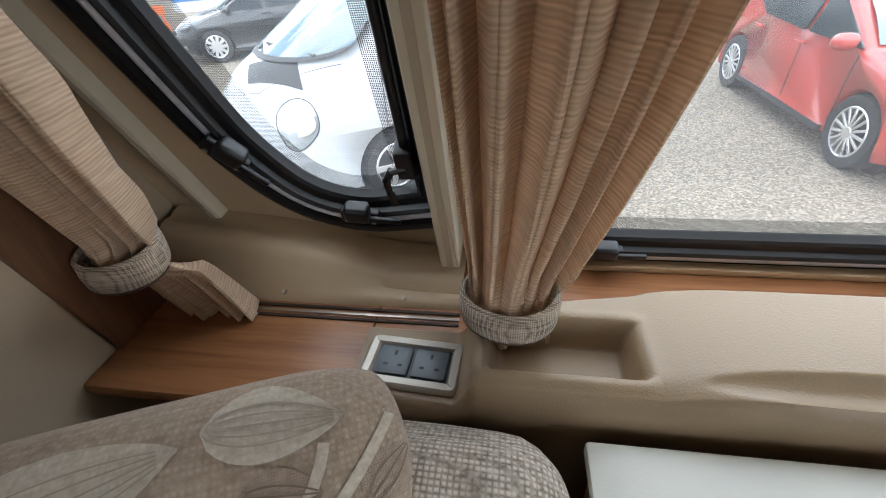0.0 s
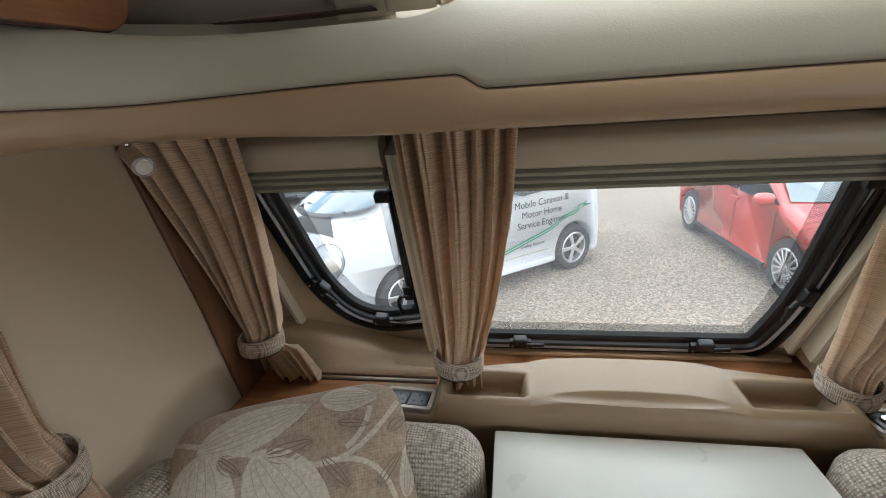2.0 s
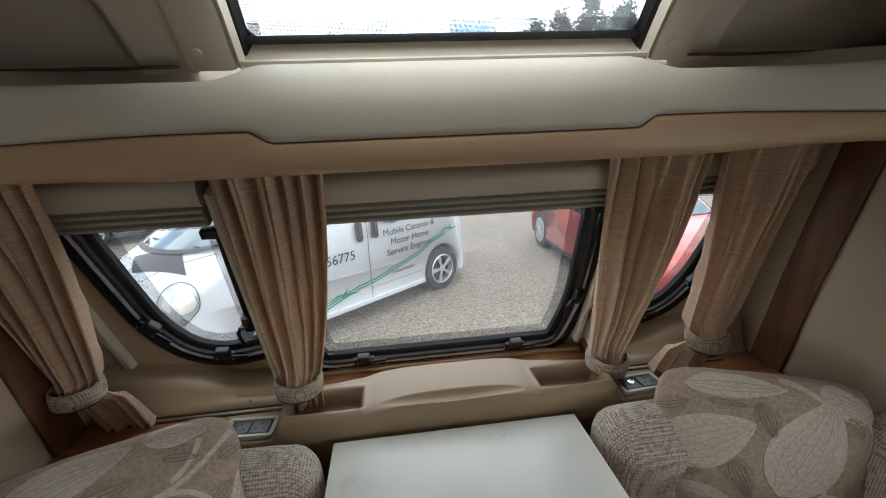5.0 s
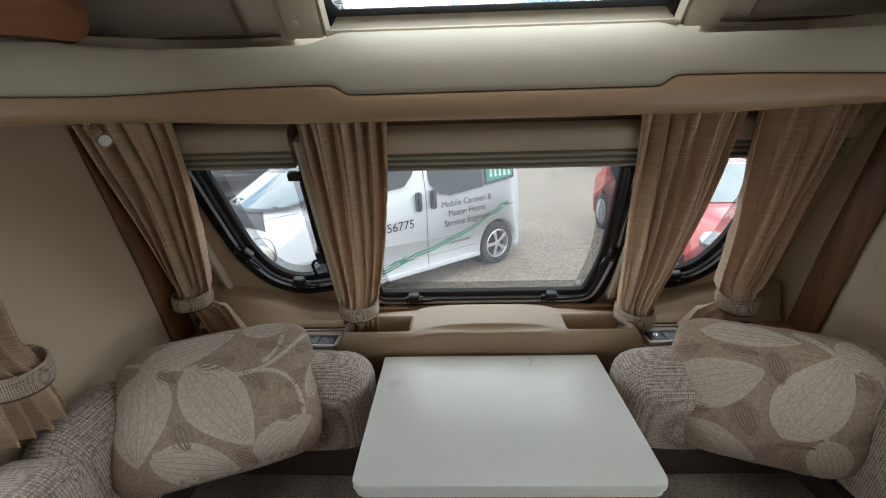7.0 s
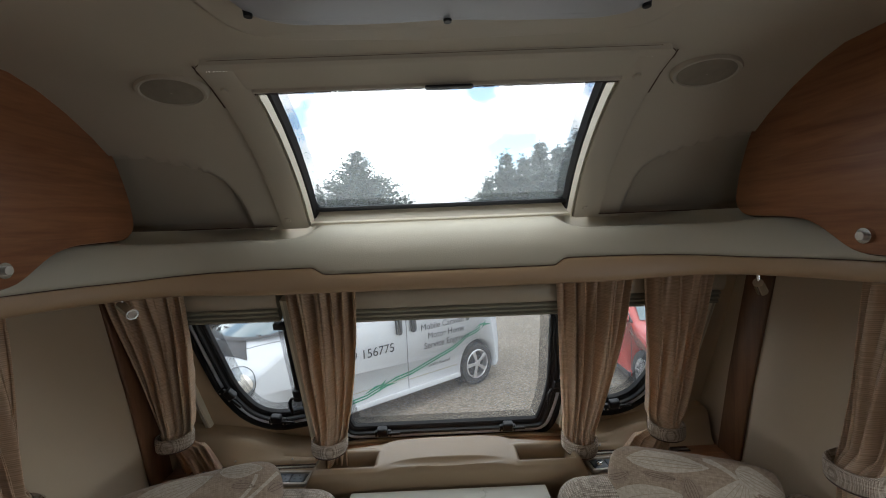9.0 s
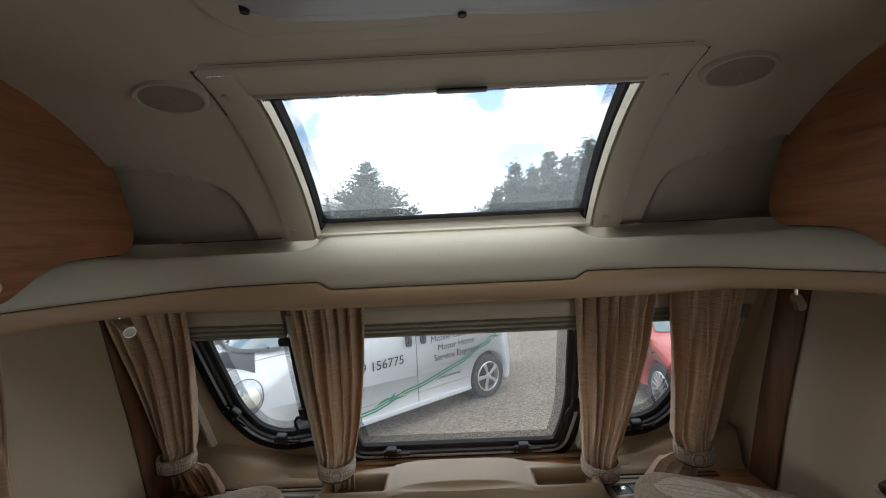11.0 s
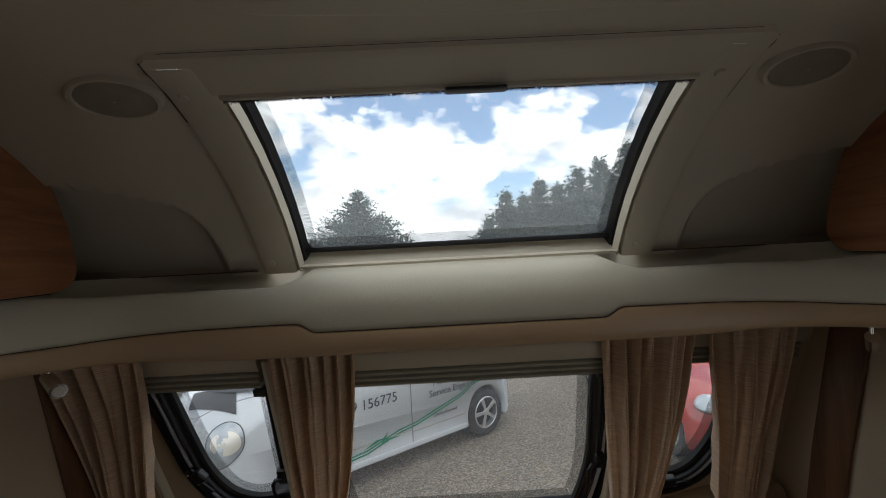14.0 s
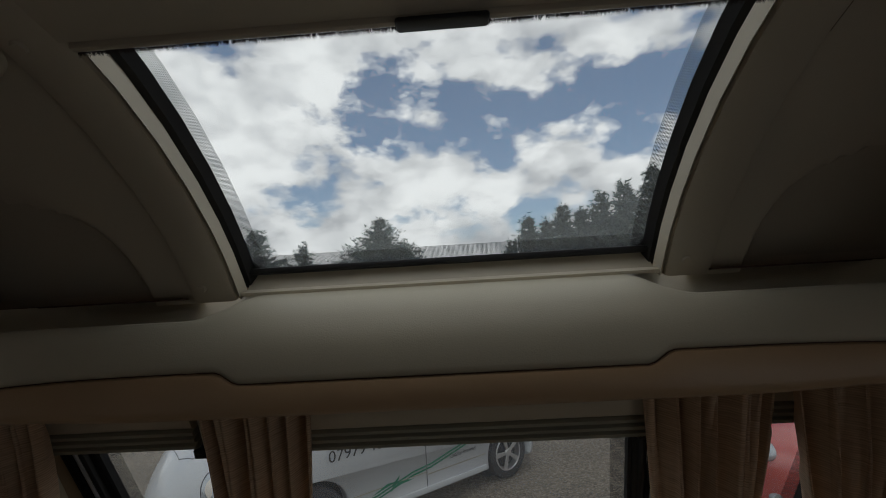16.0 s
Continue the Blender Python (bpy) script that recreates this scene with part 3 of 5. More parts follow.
def sweep(profile):
    """profile(x, y) gives (out, z) pairs; out: away from the room."""
    loops = []
    for i, (x, y) in enumerate(plan):
        a, b = plan[max(0, i - 1)], plan[min(len(plan) - 1, i + 1)]
        t = Vector((b[0] - a[0], b[1] - a[1])).normalized()
        n = Vector((-t.y, t.x))
        loops.append([(x + n.x * o, y + n.y * o, z) for o, z in profile(x, y)])
    return loft(loops, False)


pel = thing("pelmet", "padded pelmet shelf, tan band under a cream roll", "pelmet", kind="structure")


def hem(x):
    """Height of the band's lower edge; it lifts towards the corners."""
    t = min(1, max(0, (abs(x) - 0.45) / 0.38))
    return 1.455 + 0.013 * t * t * (3 - 2 * t)


part("band", sweep(lambda x, y: [(0.11, hem(x) + 0.003), (0.03, hem(x)), (0.012, hem(x) + 0.003), (0.004, hem(x) + 0.011), (0.0, hem(x) + 0.022), (0.0, seam(x, y) - 0.010), (0.003, seam(x, y) - 0.003), (0.010, seam(x, y))]), M_BAND, pel)
part("seam", sweep(lambda x, y: [(0.0062, seam(x, y) - 0.0008), (0.0062, seam(x, y) + 0.0008)]), M_PIPE, pel)


def roll(x, y):
    """The roll runs up to the sill in the middle; further out it ends in a crest with a shelf behind."""
    t = min(1, max(0, (abs(x) - 0.345) / 0.075)) * min(1, max(0, (0.92 - abs(x)) / 0.18))
    t = t * t * (3 - 2 * t)
    z0 = seam(x, y)
    full = [(0.016, 1.585), (0.034, 1.608), (0.046, 1.6185), (0.062, 1.628), (0.082, 1.636), (0.105, 1.642), (0.130, 1.6455), (0.150, 1.648), (0.178, 1.649)]
    crest = [(0.014, 1.583), (0.026, 1.600), (0.036, 1.609), (0.045, 1.6105), (0.051, 1.600), (0.066, 1.594), (0.105, 1.596), (0.160, 1.603), (0.178, 1.649)]
    return [(0.010, z0), (0.003, z0 + 0.004), (0.002, z0 + 0.012), (0.006, 1.560)] + [(a[0] + (b[0] - a[0]) * t, a[1] + (b[1] - a[1]) * t) for a, b in zip(full, crest)]


part("cream_roll", sweep(roll), M_CREAM, pel, sharp=70)
part("underside", box(-1.06, 1.06, 1.48, 1.80, 1.474, 1.484), M_BAND, pel)

# ---- lockers over the side seats ----
def locker(sx):
    lk = thing("overhead_locker", "cherry wood overhead locker with a shaped end", "locker", "overhead lockers")
    face = rounded([(-2.3, 1.540), (1.150, 1.540), (1.245, 1.604), (1.300, 1.619), (1.470, 1.626), (1.505, 1.66), (1.490, 1.745), (1.448, 1.845), (1.395, 1.915), (1.313, 1.975), (1.18, 1.992), (-2.3, 1.992)],
                   [0, 0.03, 0.03, 0.03, 0.025, 0.03, 0.04, 0.03, 0.03, 0.04, 0.04, 0], 3)
    place = lambda u, v, h: Vector((sx * (0.878 - h), u, v))
    part("door", prism(face, place, 0.0, 0.018, 0.004), M_WOOD_V, lk)
    part("edging", prism(inset(face, -0.003), place, -0.006, 0.004), M_PIPE, lk, "dark rubber edging")
    part("carcass", box(min(sx * 0.88, sx * 1.05), max(sx * 0.88, sx * 1.05), -2.3, 1.15, 1.55, 1.99), M_WOOD_V, lk)
    bm = tube(0.016, 0.016, (sx * 0.861, 1.125, 1.578), (sx * 0.850, 1.125, 1.578), 20)
    kn = part("knob", bm, M_CHROME, lk, "chrome push button catch")
    part("button", tube(0.010, 0.009, (sx * 0.8505, 1.125, 1.578), (sx * 0.842, 1.125, 1.578), 16), M_STEEL, kn)
    return lk


locker(-1)
locker(1)

# ---- wooden corner panels and shelf ----
for sx in (-1, 1):
    c = thing("corner_panel", "dark wood grain corner panel beside the front windows", "panel", "corner panels", kind="structure")
    bm = loft([[(sx * x, y + dy, z) for x, dy in ((1.058, 0.0), (1.050, 0.0), (1.047, 0.004), (1.047, 0.112), (1.058, 0.112))] for y, z in ((1.757, 0.71), (1.690, 1.05), (1.592, 1.455))], True, cap=True)
    part("board", bm, M_WOOD_D, c)
sh = thing("front_shelf", "cherry wood shelf under the front windows", "shelf", kind="structure")
part("board", box(-0.64, 0.64, 1.83, 2.05, 0.712, 0.735, 0.003), M_WOOD, sh)
for sx in (-1, 1):
    part("board", box(min(sx * 0.642, sx * 1.055), max(sx * 0.642, sx * 1.055), 1.68, 2.05, 0.712, 0.735, 0.003), M_WOOD, sh)
part("upstand", box(-0.50, 0.50, 2.002, 2.030, 0.735, 0.748, 0.003), M_FRONT, sh, "tan moulded upstand")
for sx in (-1, 1):
    x0, x1 = sorted((sx * 0.50, sx * 0.93))
    for k in range(3):
        part("groove_strip", box(x0, x1, 1.842 + k * 0.012, 1.849 + k * 0.012, 0.735, 0.7385, 0.0015), M_STEEL if k == 1 else M_DARKTRIM, sh, "thin vent strip")
    # moulded apron below the small windows
    loops = []
    for x in np.linspace(0.50, 1.045, 34):
        zr = float(np.interp(x, (0.50, 0.56, 0.64, 0.70, 0.76, 0.82, 0.88, 0.95, 1.045), (0.762, 0.764, 0.770, 0.786, 0.806, 0.824, 0.836, 0.848, 0.862)))
        loops.append([(sx * x, y, z) for y, z in ((1.880, 0.735), (1.883, 0.744), (1.892, 0.751), (1.915, zr - 0.022), (1.924, zr - 0.009), (1.934, zr - 0.002), (1.948, zr), (1.960, zr - 0.003), (1.970, zr + 0.002), (2.02, zr + 0.006))])
    part("apron", loft(loops, False), M_FRONT, sh, "tan moulded apron", sharp=60)
    for x in (0.60, 0.82):
        part("screw", tube(0.004, 0.004, (sx * x, 1.890, 0.749), (sx * x, 1.887, 0.753), 8), M_STEEL, sh)

# ---- centre console ----
con = thing("console", "tan moulded console with two trays on the front shelf", "console")


def con_z(x, y):
    """Height of the console's top."""
    a = abs(x)
    mid = 0.808 + 0.017 * max(0, 1 - (a / 0.24) ** 4)
    t = min(1, max(0, (a - 0.462) / 0.032))
    t = t * t * (3 - 2 * t)
    z = mid * (1 - t) + 0.752 * t
    f = min(1, max(0, (y - 1.675) / 0.05))
    return z - 0.012 * (1 - f) ** 2 * (1 - t)


def grid_top():
    bm = bmesh.new()
    xs = np.linspace(-0.64, 0.64, 161)
    ys = np.linspace(1.672, 1.868, 60)
    def z_at(x, y):
        z = con_z(x, y)
        a = abs(x)
        # trays with soft rims
        u, v = abs(a - 0.350) - 0.092, abs(y - 1.757) - 0.042
        d = max(u, v) if max(u, v) <= 0 or min(u, v) <= 0 else math.hypot(u, v)
        k = min(1, max(0, (0.006 - d) / 0.013))
        k = k * k * (3 - 2 * k)
        z -= 0.050 * k
        rim = math.exp(-((d - 0.014) / 0.010) ** 2) * 0.004
        # long hollow in front of the middle
        g = ((x / 0.20) ** 2 + ((y - 1.705) / 0.022) ** 2)
        z -= 0.014 * max(0, 1 - g) if a < 0.2 else 0
        return z + (rim if a < 0.47 else 0)
    front_y = lambda x: 1.680 if abs(x) < 0.46 else 1.680 + min(0.03, (abs(x) - 0.46) * 0.1)
    back_y = lambda x: 1.868 - 0.045 * min(1, max(0, (abs(x) - 0.22) / 0.25)) ** 1.0
    rows = []
    for x in xs:
        y0, y1 = front_y(x), back_y(x)
        col = [(x, y0 + 0.03, 0.45), (x, y0 + 0.02, 0.66), (x, y0 - 0.004, z_at(x, y0) - 0.022), (x, y0, z_at(x, y0) - 0.008)]
        for q in ys:
            y = y0 + 0.006 + (y1 - y0 - 0.012) * (q - ys[0]) / (ys[-1] - ys[0])
            col.append((x, y, z_at(x, y)))
        col += [(x, y1, z_at(x, y1) - 0.008), (x, y1 + 0.002, 0.735)]
        rows.append(col)
    loft(rows, False, bm=bm)
    for col in (rows[0], rows[-1]):
        bm.faces.new([bm.verts.new(p) for p in col])
    return bm


whole = grid_top()
finish(whole, 80)


def piece(test):
    q = whole.copy()
    bmesh.ops.delete(q, geom=[f for f in q.faces if not test(f.calc_center_median())], context="FACES")
    return q


in_tray = lambda p: 0.238 < abs(p.x) < 0.452 and 1.694 < p.y < 1.812 and p.z > 0.74
part("moulding", piece(lambda p: not in_tray(p)), M_CONSOLE, con, raw=True)
part("tray", piece(lambda p: in_tray(p) and p.x < 0), M_CONSOLE, con, "recessed tray", raw=True)
part("tray", piece(lambda p: in_tray(p) and p.x > 0), M_CONSOLE, con, "recessed tray", raw=True)
whole.free()


def socket_plate(cx, blank):
    s = thing("socket_plate", "twin grey socket in a brushed steel frame" if not blank else "grey switch and socket plate in a brushed steel frame", "socket", "sockets on the shelf")
    s.matrix_world = pose(cx, 1.749, 0.753, 0, 0, -4 if cx < 0 else 4)
    pl = lambda u, v, h: Vector((u, v, h))
    part("bezel", ring(rounded([(-0.072, -0.044), (0.072, -0.044), (0.072, 0.044), (-0.072, 0.044)], 0.014), [(0, 0), (0.001, 0.006), (0.004, 0.009), (0.014, 0.009), (0.017, 0.004)], pl), M_SATIN, s)
    part("well", prism(rounded([(-0.056, -0.028), (0.056, -0.028), (0.056, 0.028), (-0.056, 0.028)], 0.004), pl, 0.0, 0.004), M_BLACK, s)
    for k, x in enumerate((-0.027, 0.027)):
        o = part("socket_module", prism(rounded([(x - 0.0245, -0.0245), (x + 0.0245, -0.0245), (x + 0.0245, 0.0245), (x - 0.0245, 0.0245)], 0.004), pl, 0.003, 0.0075, 0.001), M_SOCKET, s)
        if blank and k == 0:
            part("dial", tube(0.012, 0.010, (x, 0, 0.0075), (x, 0, 0.014), 20), M_CHROME, o, "round aerial outlet")
            continue
        for px, py, w, h in ((x, 0.012, 0.004, 0.008), (x - 0.011, -0.009, 0.0065, 0.004), (x + 0.011, -0.009, 0.0065, 0.004)):
            part("pin_hole", box(px - w / 2, px + w / 2, py - h / 2, py + h / 2, 0.0072, 0.0079), M_RUBBER, o)


socket_plate(-0.557, False)
socket_plate(0.570, True)

# ---- blinds over the windows ----
def blind(x0, x1, up):
    b = thing("roller_blind", "cream blind cassette with grey pleated bottom bars", "blind", "front window blinds")
    pr = [(z + up, h) for z, h in ((1.440, 0.03), (1.440, 0.070), (1.436, 0.080), (1.426, 0.087), (1.408, 0.091), (1.390, 0.089), (1.382, 0.080), (1.382, 0.03))]
    part("cassette", loft([[front(x, z, h) for z, h in pr] for x in (x0, x1)], True, cap=True), M_BLIND, b)
    for k, z in enumerate((1.380 + up, 1.364 + up, 1.348 + up)):
        pr = [(z, 0.050), (z, 0.078), (z - 0.004, 0.086), (z - 0.011, 0.086), (z - 0.0145, 0.078), (z - 0.0145, 0.050)]
        part("bar", loft([[front(x, q, h) for q, h in pr] for x in (x0 + 0.004, x1 - 0.004)], True, cap=True), M_BLINDBAR, b)


blind(-0.955, -0.544, 0.024)
blind(-0.504, 0.504, 0.008)
blind(0.544, 0.955, 0.024)


def rail(name, a, b, w=0.022, h0=0.0, h1=0.026):
    """A blind guide rail on the front wall, from its foot a to its top b (x, z)."""
    r = thing(name, "cream blind guide rail beside a front window", "rail", "blind guide rails")
    d = Vector((b[0] - a[0], b[1] - a[1])).normalized()
    n = Vector((d.y, -d.x))
    ol = [Vector(a) - n * w / 2, Vector(a) + n * w / 2, Vector(b) + n * w / 2, Vector(b) - n * w / 2]
    part("channel", prism(rounded([tuple(p) for p in ol], 0.004), front, h0, h1, 0.004), M_RAIL, r)
    ol2 = [Vector(a) - n * w * 0.15, Vector(a) + n * w * 0.15, Vector(b) + n * w * 0.15, Vector(b) - n * w * 0.15]
    part("groove", prism([tuple(p) for p in ol2], front, h1 - 0.002, h1 + 0.0012), M_BLIND, r)
    e = Vector(a)
    part("end_cap", prism(rounded([(e.x - 0.012, e.y - 0.014), (e.x + 0.030, e.y - 0.010), (e.x + 0.030, e.y + 0.010), (e.x - 0.012, e.y + 0.012)], 0.004), front, 0.0, 0.016, 0.003), M_RAIL, r)
    part("screw", tube(0.004, 0.004, front(e.x + 0.020, e.y, 0.0165), front(e.x + 0.020, e.y, 0.018), 10), M_STEEL, r)


rail("blind_rail", (-0.962, 0.832), (-1.005, 1.40))
rail("blind_rail", (-0.524, 0.80), (-0.524, 1.43), 0.034, 0.0, 0.075)
rail("blind_rail", (0.524, 0.80), (0.524, 1.43), 0.034, 0.0, 0.075)
rail("blind_rail", (0.474, 0.800), (0.500, 1.43), 0.018, 0.0, 0.046)
rail("blind_rail", (0.955, 0.825), (0.985, 1.40))


def catch(x, z, ang):
    c = thing("window_catch", "black plastic window catch", "catch", "window catches")
    c.matrix_world = Matrix.Translation(front(x, z, 0.018)) @ Matrix(((1, 0, 0), (0, -0.371, -0.928), (0, 0.928, -0.371))).to_4x4() @ pose(0, 0, 0, 0, 0, ang) @ Matrix.Scale(1.3, 4)
    part("base", box(-0.026, 0.026, -0.018, 0.006, 0.0, 0.012, 0.003), M_BLACK, c)
    part("knob", box(-0.016, 0.016, 0.0, 0.026, 0.004, 0.026, 0.006, 3), M_BLACK, c)
    part("lever", box(-0.008, 0.055, -0.005, 0.004, 0.012, 0.018, 0.002), M_BLACK, c)
    for s in (-0.018, 0.018):
        part("screw", tube(0.003, 0.003, (s, -0.012, 0.012), (s, -0.012, 0.0135), 8), M_STEEL, c)


for x, z, ang in ((-0.676, 0.888, -6), (-0.838, 1.022, -56), (-0.260, 0.800, 0), (0.255, 0.800, 0), (0.682, 0.888, 6), (0.838, 1.022, 56)):
    catch(x, z, ang)


def stay(x, z0, z1, flip):
    """Window stay arm with its hooked handle."""
    s = thing("window_stay", "black window stay with hooked handle", "stay", "window stays")
    part("arm", tube(0.007, 0.006, front(x, z0, 0.016), front(x + 0.006 * flip, z1, 0.016), 10), M_BLACK, s)
    part("clamp", prism(rounded([(x - 0.014, z0 - 0.02), (x + 0.014, z0 - 0.02), (x + 0.014, z0 + 0.03), (x - 0.014, z0 + 0.03)], 0.005), front, 0.004, 0.034, 0.004), M_BLACK, s)
    pts = [(x, z0), (x - 0.022 * flip, z0 - 0.004), (x - 0.034 * flip, z0 - 0.022), (x - 0.033 * flip, z0 - 0.05), (x - 0.030 * flip, z0 - 0.074)]
    bm = bmesh.new()
    for p, q in zip(pts, pts[1:]):
        tube(0.006, 0.0055, front(*p, 0.030), front(*q, 0.034), 8, bm)
    part("handle", bm, M_BLACK, s)
    part("upper_clip", prism(rounded([(x - 0.03, z1 - 0.012), (x + 0.012, z1 - 0.012), (x + 0.012, z1 + 0.012), (x - 0.03, z1 + 0.012)], 0.005), front, 0.004, 0.028, 0.004), M_BLACK, s)


stay(-0.576, 0.995, 1.30, 1)
stay(0.446, 0.985, 1.30, 1)


# ---- curtains ----
def curtain(label, top, tie, foot, folds, seed, side=0, tie_w=0.108, nu=120):
    """top: (a, b, depth, z) span at the pelmet; tie: (centre, depth, z); foot: (a, b, depth, z). Side curtains run along y."""
    c = thing("curtain", label, "curtain", "lounge curtains")
    rg = random.Random(seed)
    ph = [rg.uniform(0, 6.28) for _ in range(6)]
    rows = []
    zt, ztie, zf = top[3], tie[2], foot[3]
    levels = list(np.linspace(zt, ztie, 38)) + list(np.linspace(ztie, zf, 18))[1:]
    for z in levels:
        v = (zt - z) / (zt - zf)
        if z >= ztie:
            k = (zt - z) / (zt - ztie)
            a, b = top[0] + (tie[0] - tie_w / 2 - top[0]) * k, top[1] + (tie[0] + tie_w / 2 - top[1]) * (0.25 * k + 0.75 * k ** 2.3)
            dep = top[2] + (tie[1] - top[2]) * k
            amp = 0.025 + 0.012 * math.sin(min(1, k) * math.pi) * 0.6
        else:
            k = (ztie - z) / (ztie - zf)
            e = k ** 0.7
            a, b = tie[0] - tie_w / 2 + (foot[0] - tie[0] + tie_w / 2) * e, tie[0] + tie_w / 2 + (foot[1] - tie[0] - tie_w / 2) * e
            dep = tie[1] + (foot[2] - tie[1]) * k
            amp = 0.012 + 0.016 * k
        row = []
        for j in range(nu + 1):
            u = j / nu
            f = u * folds * 2 * math.pi
            g = f * 0.72 + ph[0] + 0.7 * math.sin(f * 0.37 + ph[1]) + 0.25 * math.sin(f * 0.9 + ph[5]) + 0.35 * math.sin(2.2 * v + ph[2])
            s = (2 * abs(math.sin(g)) ** 0.75 - 1) * (0.8 + 0.35 * math.sin(f * 0.31 + ph[3])) + 0.32 * math.sin(f * 0.5 + ph[3] + v * 2) + 0.14 * math.sin(f * 2.9 + ph[2] + v * 3) + 0.5 * max(0, 1 - 2.2 * v) ** 2 * math.sin(f * 2.1 + ph[4])
            shift = 0.10 * math.sin(2 * g) * (b - a) / folds
            round_off = -(abs(2 * u - 1) ** 2) * min(0.035, (b - a) * 0.3)
            p, q = a + (b - a) * u + shift, dep - amp * s - round_off + 0.004 * math.sin(9 * v + ph[4] + 4 * u)
            near = max(0.0, 1 - abs(z - ztie) / 0.045) ** 0.7
            q = q * (1 - near) + (tie[1] - 0.042 * math.cos((u - 0.5) * 2.9) - 0.005 * s + 0.010) * near
            row.append((p, q, z) if not side else (side * q, p, z))
        rows.append(row)
    ob = part("cloth", loft(rows, False), M_CURTAIN, c, sharp=80)
    so = ob.modifiers.new("thick", "SOLIDIFY")
    so.thickness = 0.0025
    # tie-back: a woven band round the gathered cloth
    loops, pipe0, pipe1 = [], [], []
    R = tie_w / 2 + 0.005
    tilt = 0.10 * (1 if tie[0] < 0 else -1) if not side else 0.05
    band = [(0.000, -0.024), (0.006, -0.020), (0.0075, 0.0), (0.006, 0.020), (0.000, 0.024), (-0.004, 0.0)]
    for k in range(28):
        a = k / 28 * 2 * math.pi
        loop = []
        for d, dz in band:
            lump = 1 + 0.05 * math.sin(3 * a + ph[5])
            p, q, z = tie[0] + (R + d) * lump * math.cos(a), tie[1] + (R * 0.76 + d) * lump * math.sin(a), ztie + dz + tilt * R * math.cos(a) + 0.012 * math.sin(a)
            loop.append((p, q, z) if not side else (side * q, p, z))
        loops.append(loop)
    tb = part("tieback", loft(loops, True, True), M_TIE, c, "woven beige tie-back", sharp=80)
    for dz in (-0.024,):
        bm = bmesh.new()
        lp = []
        for k in range(28):
            a = k / 28 * 2 * math.pi
            lump = 1 + 0.05 * math.sin(3 * a + ph[5])
            ring_pts = []
            for m in range(5):
                t = m / 5 * 2 * math.pi
                d = 0.002 + 0.0025 * math.cos(t)
                p, q, z = tie[0] + (R + d) * lump * math.cos(a), tie[1] + (R * 0.76 + d) * lump * math.sin(a), ztie + dz + 0.0025 * math.sin(t) + tilt * R * math.cos(a) + 0.012 * math.sin(a)
                ring_pts.append((p, q, z) if not side else (side * q, p, z))
            lp.append(ring_pts)
        part("piping", loft(lp, True, True, bm=bm), M_PIPE, tb, "dark brown piping", sharp=80)
    return c


LBL = "beige slub curtain gathered by a woven tie-back"
curtain(LBL + " in the window corner", (-1.045, -0.812, 1.585, 1.473), (-0.978, 1.790, 0.902), (-0.995, -0.845, 1.835, 0.742), 3.6, 1)
curtain(LBL + " between the front windows", (-0.500, -0.270, 1.612, 1.473), (-0.420, 1.785, 0.860), (-0.49, -0.365, 1.80, 0.772), 3.7, 2)
curtain(LBL + " between the front windows", (0.376, 0.640, 1.615, 1.473), (0.488, 1.790, 0.818), (0.445, 0.545, 1.81, 0.772), 4.4, 3)
curtain("beige slub curtain lit from behind, in a woven tie-back", (0.660, 0.888, 1.612, 1.473), (0.800, 1.780, 0.868), (0.655, 0.815, 1.80, 0.742), 3.6, 4)
curtain(LBL + " beside a side window", (1.04, 1.275, 1.00, 1.473), (1.236, 0.995, 0.995), (1.19, 1.335, 1.005, 0.84), 3.2, 5, side=-1)
curtain(LBL + " beside a side window", (1.06, 1.30, 1.00, 1.473), (1.275, 0.995, 0.995), (1.22, 1.34, 1.005, 0.84), 3.2, 6, side=1)

# side windows
for sx in (-1, 1):
    w = thing("window_side", "caravan side window in a black frame", "window", kind="structure")
    place = lambda u, v, h: Vector((sx * (W - h), u, v))
    part("window_frame", ring(SIDE, FRAME, place), M_BLACK, w)
    p = part("pane", sheet(inset(SIDE, 0.05), place, -0.014), M_PANE, w)
    p.visible_shadow = False
    r = thing("blind_rail", "cream blind guide rail beside a side window", "rail", "blind guide rails")
    part("channel", box(min(sx * 1.058, sx * 1.030), max(sx * 1.058, sx * 1.030), 1.232, 1.262, 0.845, 1.45, 0.004), M_RAIL, r)
    part("end_cap", box(min(sx * 1.058, sx * 1.035), max(sx * 1.058, sx * 1.035), 1.222, 1.285, 0.835, 0.862, 0.004), M_RAIL, r)


# ---- reading spotlights ----
def spot(x, y, z, aim):
    s = thing("reading_spotlight", "small chrome reading spotlight under the pelmet", "spotlight", "reading spotlights")
    a = Vector(aim).normalized()
    p = Vector((x, y, z))
    b = p - a * 0.042
    part("mount", tube(0.016, 0.014, (b.x, b.y, 1.476), (b.x, b.y, 1.470), 20), M_CHROME, s)
    part("stem", tube(0.005, 0.005, (b.x, b.y, 1.472), b, 10), M_CHROME, s)
    h = part("head", tube(0.0125, 0.0145, p - a * 0.050, p + a * 0.020, 24), M_CHROME, s, "chrome cylinder head")
    part("lens", tube(0.0115, 0.0105, p + a * 0.0195, p + a * 0.0215, 20), M_STEEL, h, "clear lens")


spot(-0.804, 1.378, 1.442, (0.78, -0.52, -0.27))
spot(0.893, 1.447, 1.421, (0.62, 0.60, -0.43))

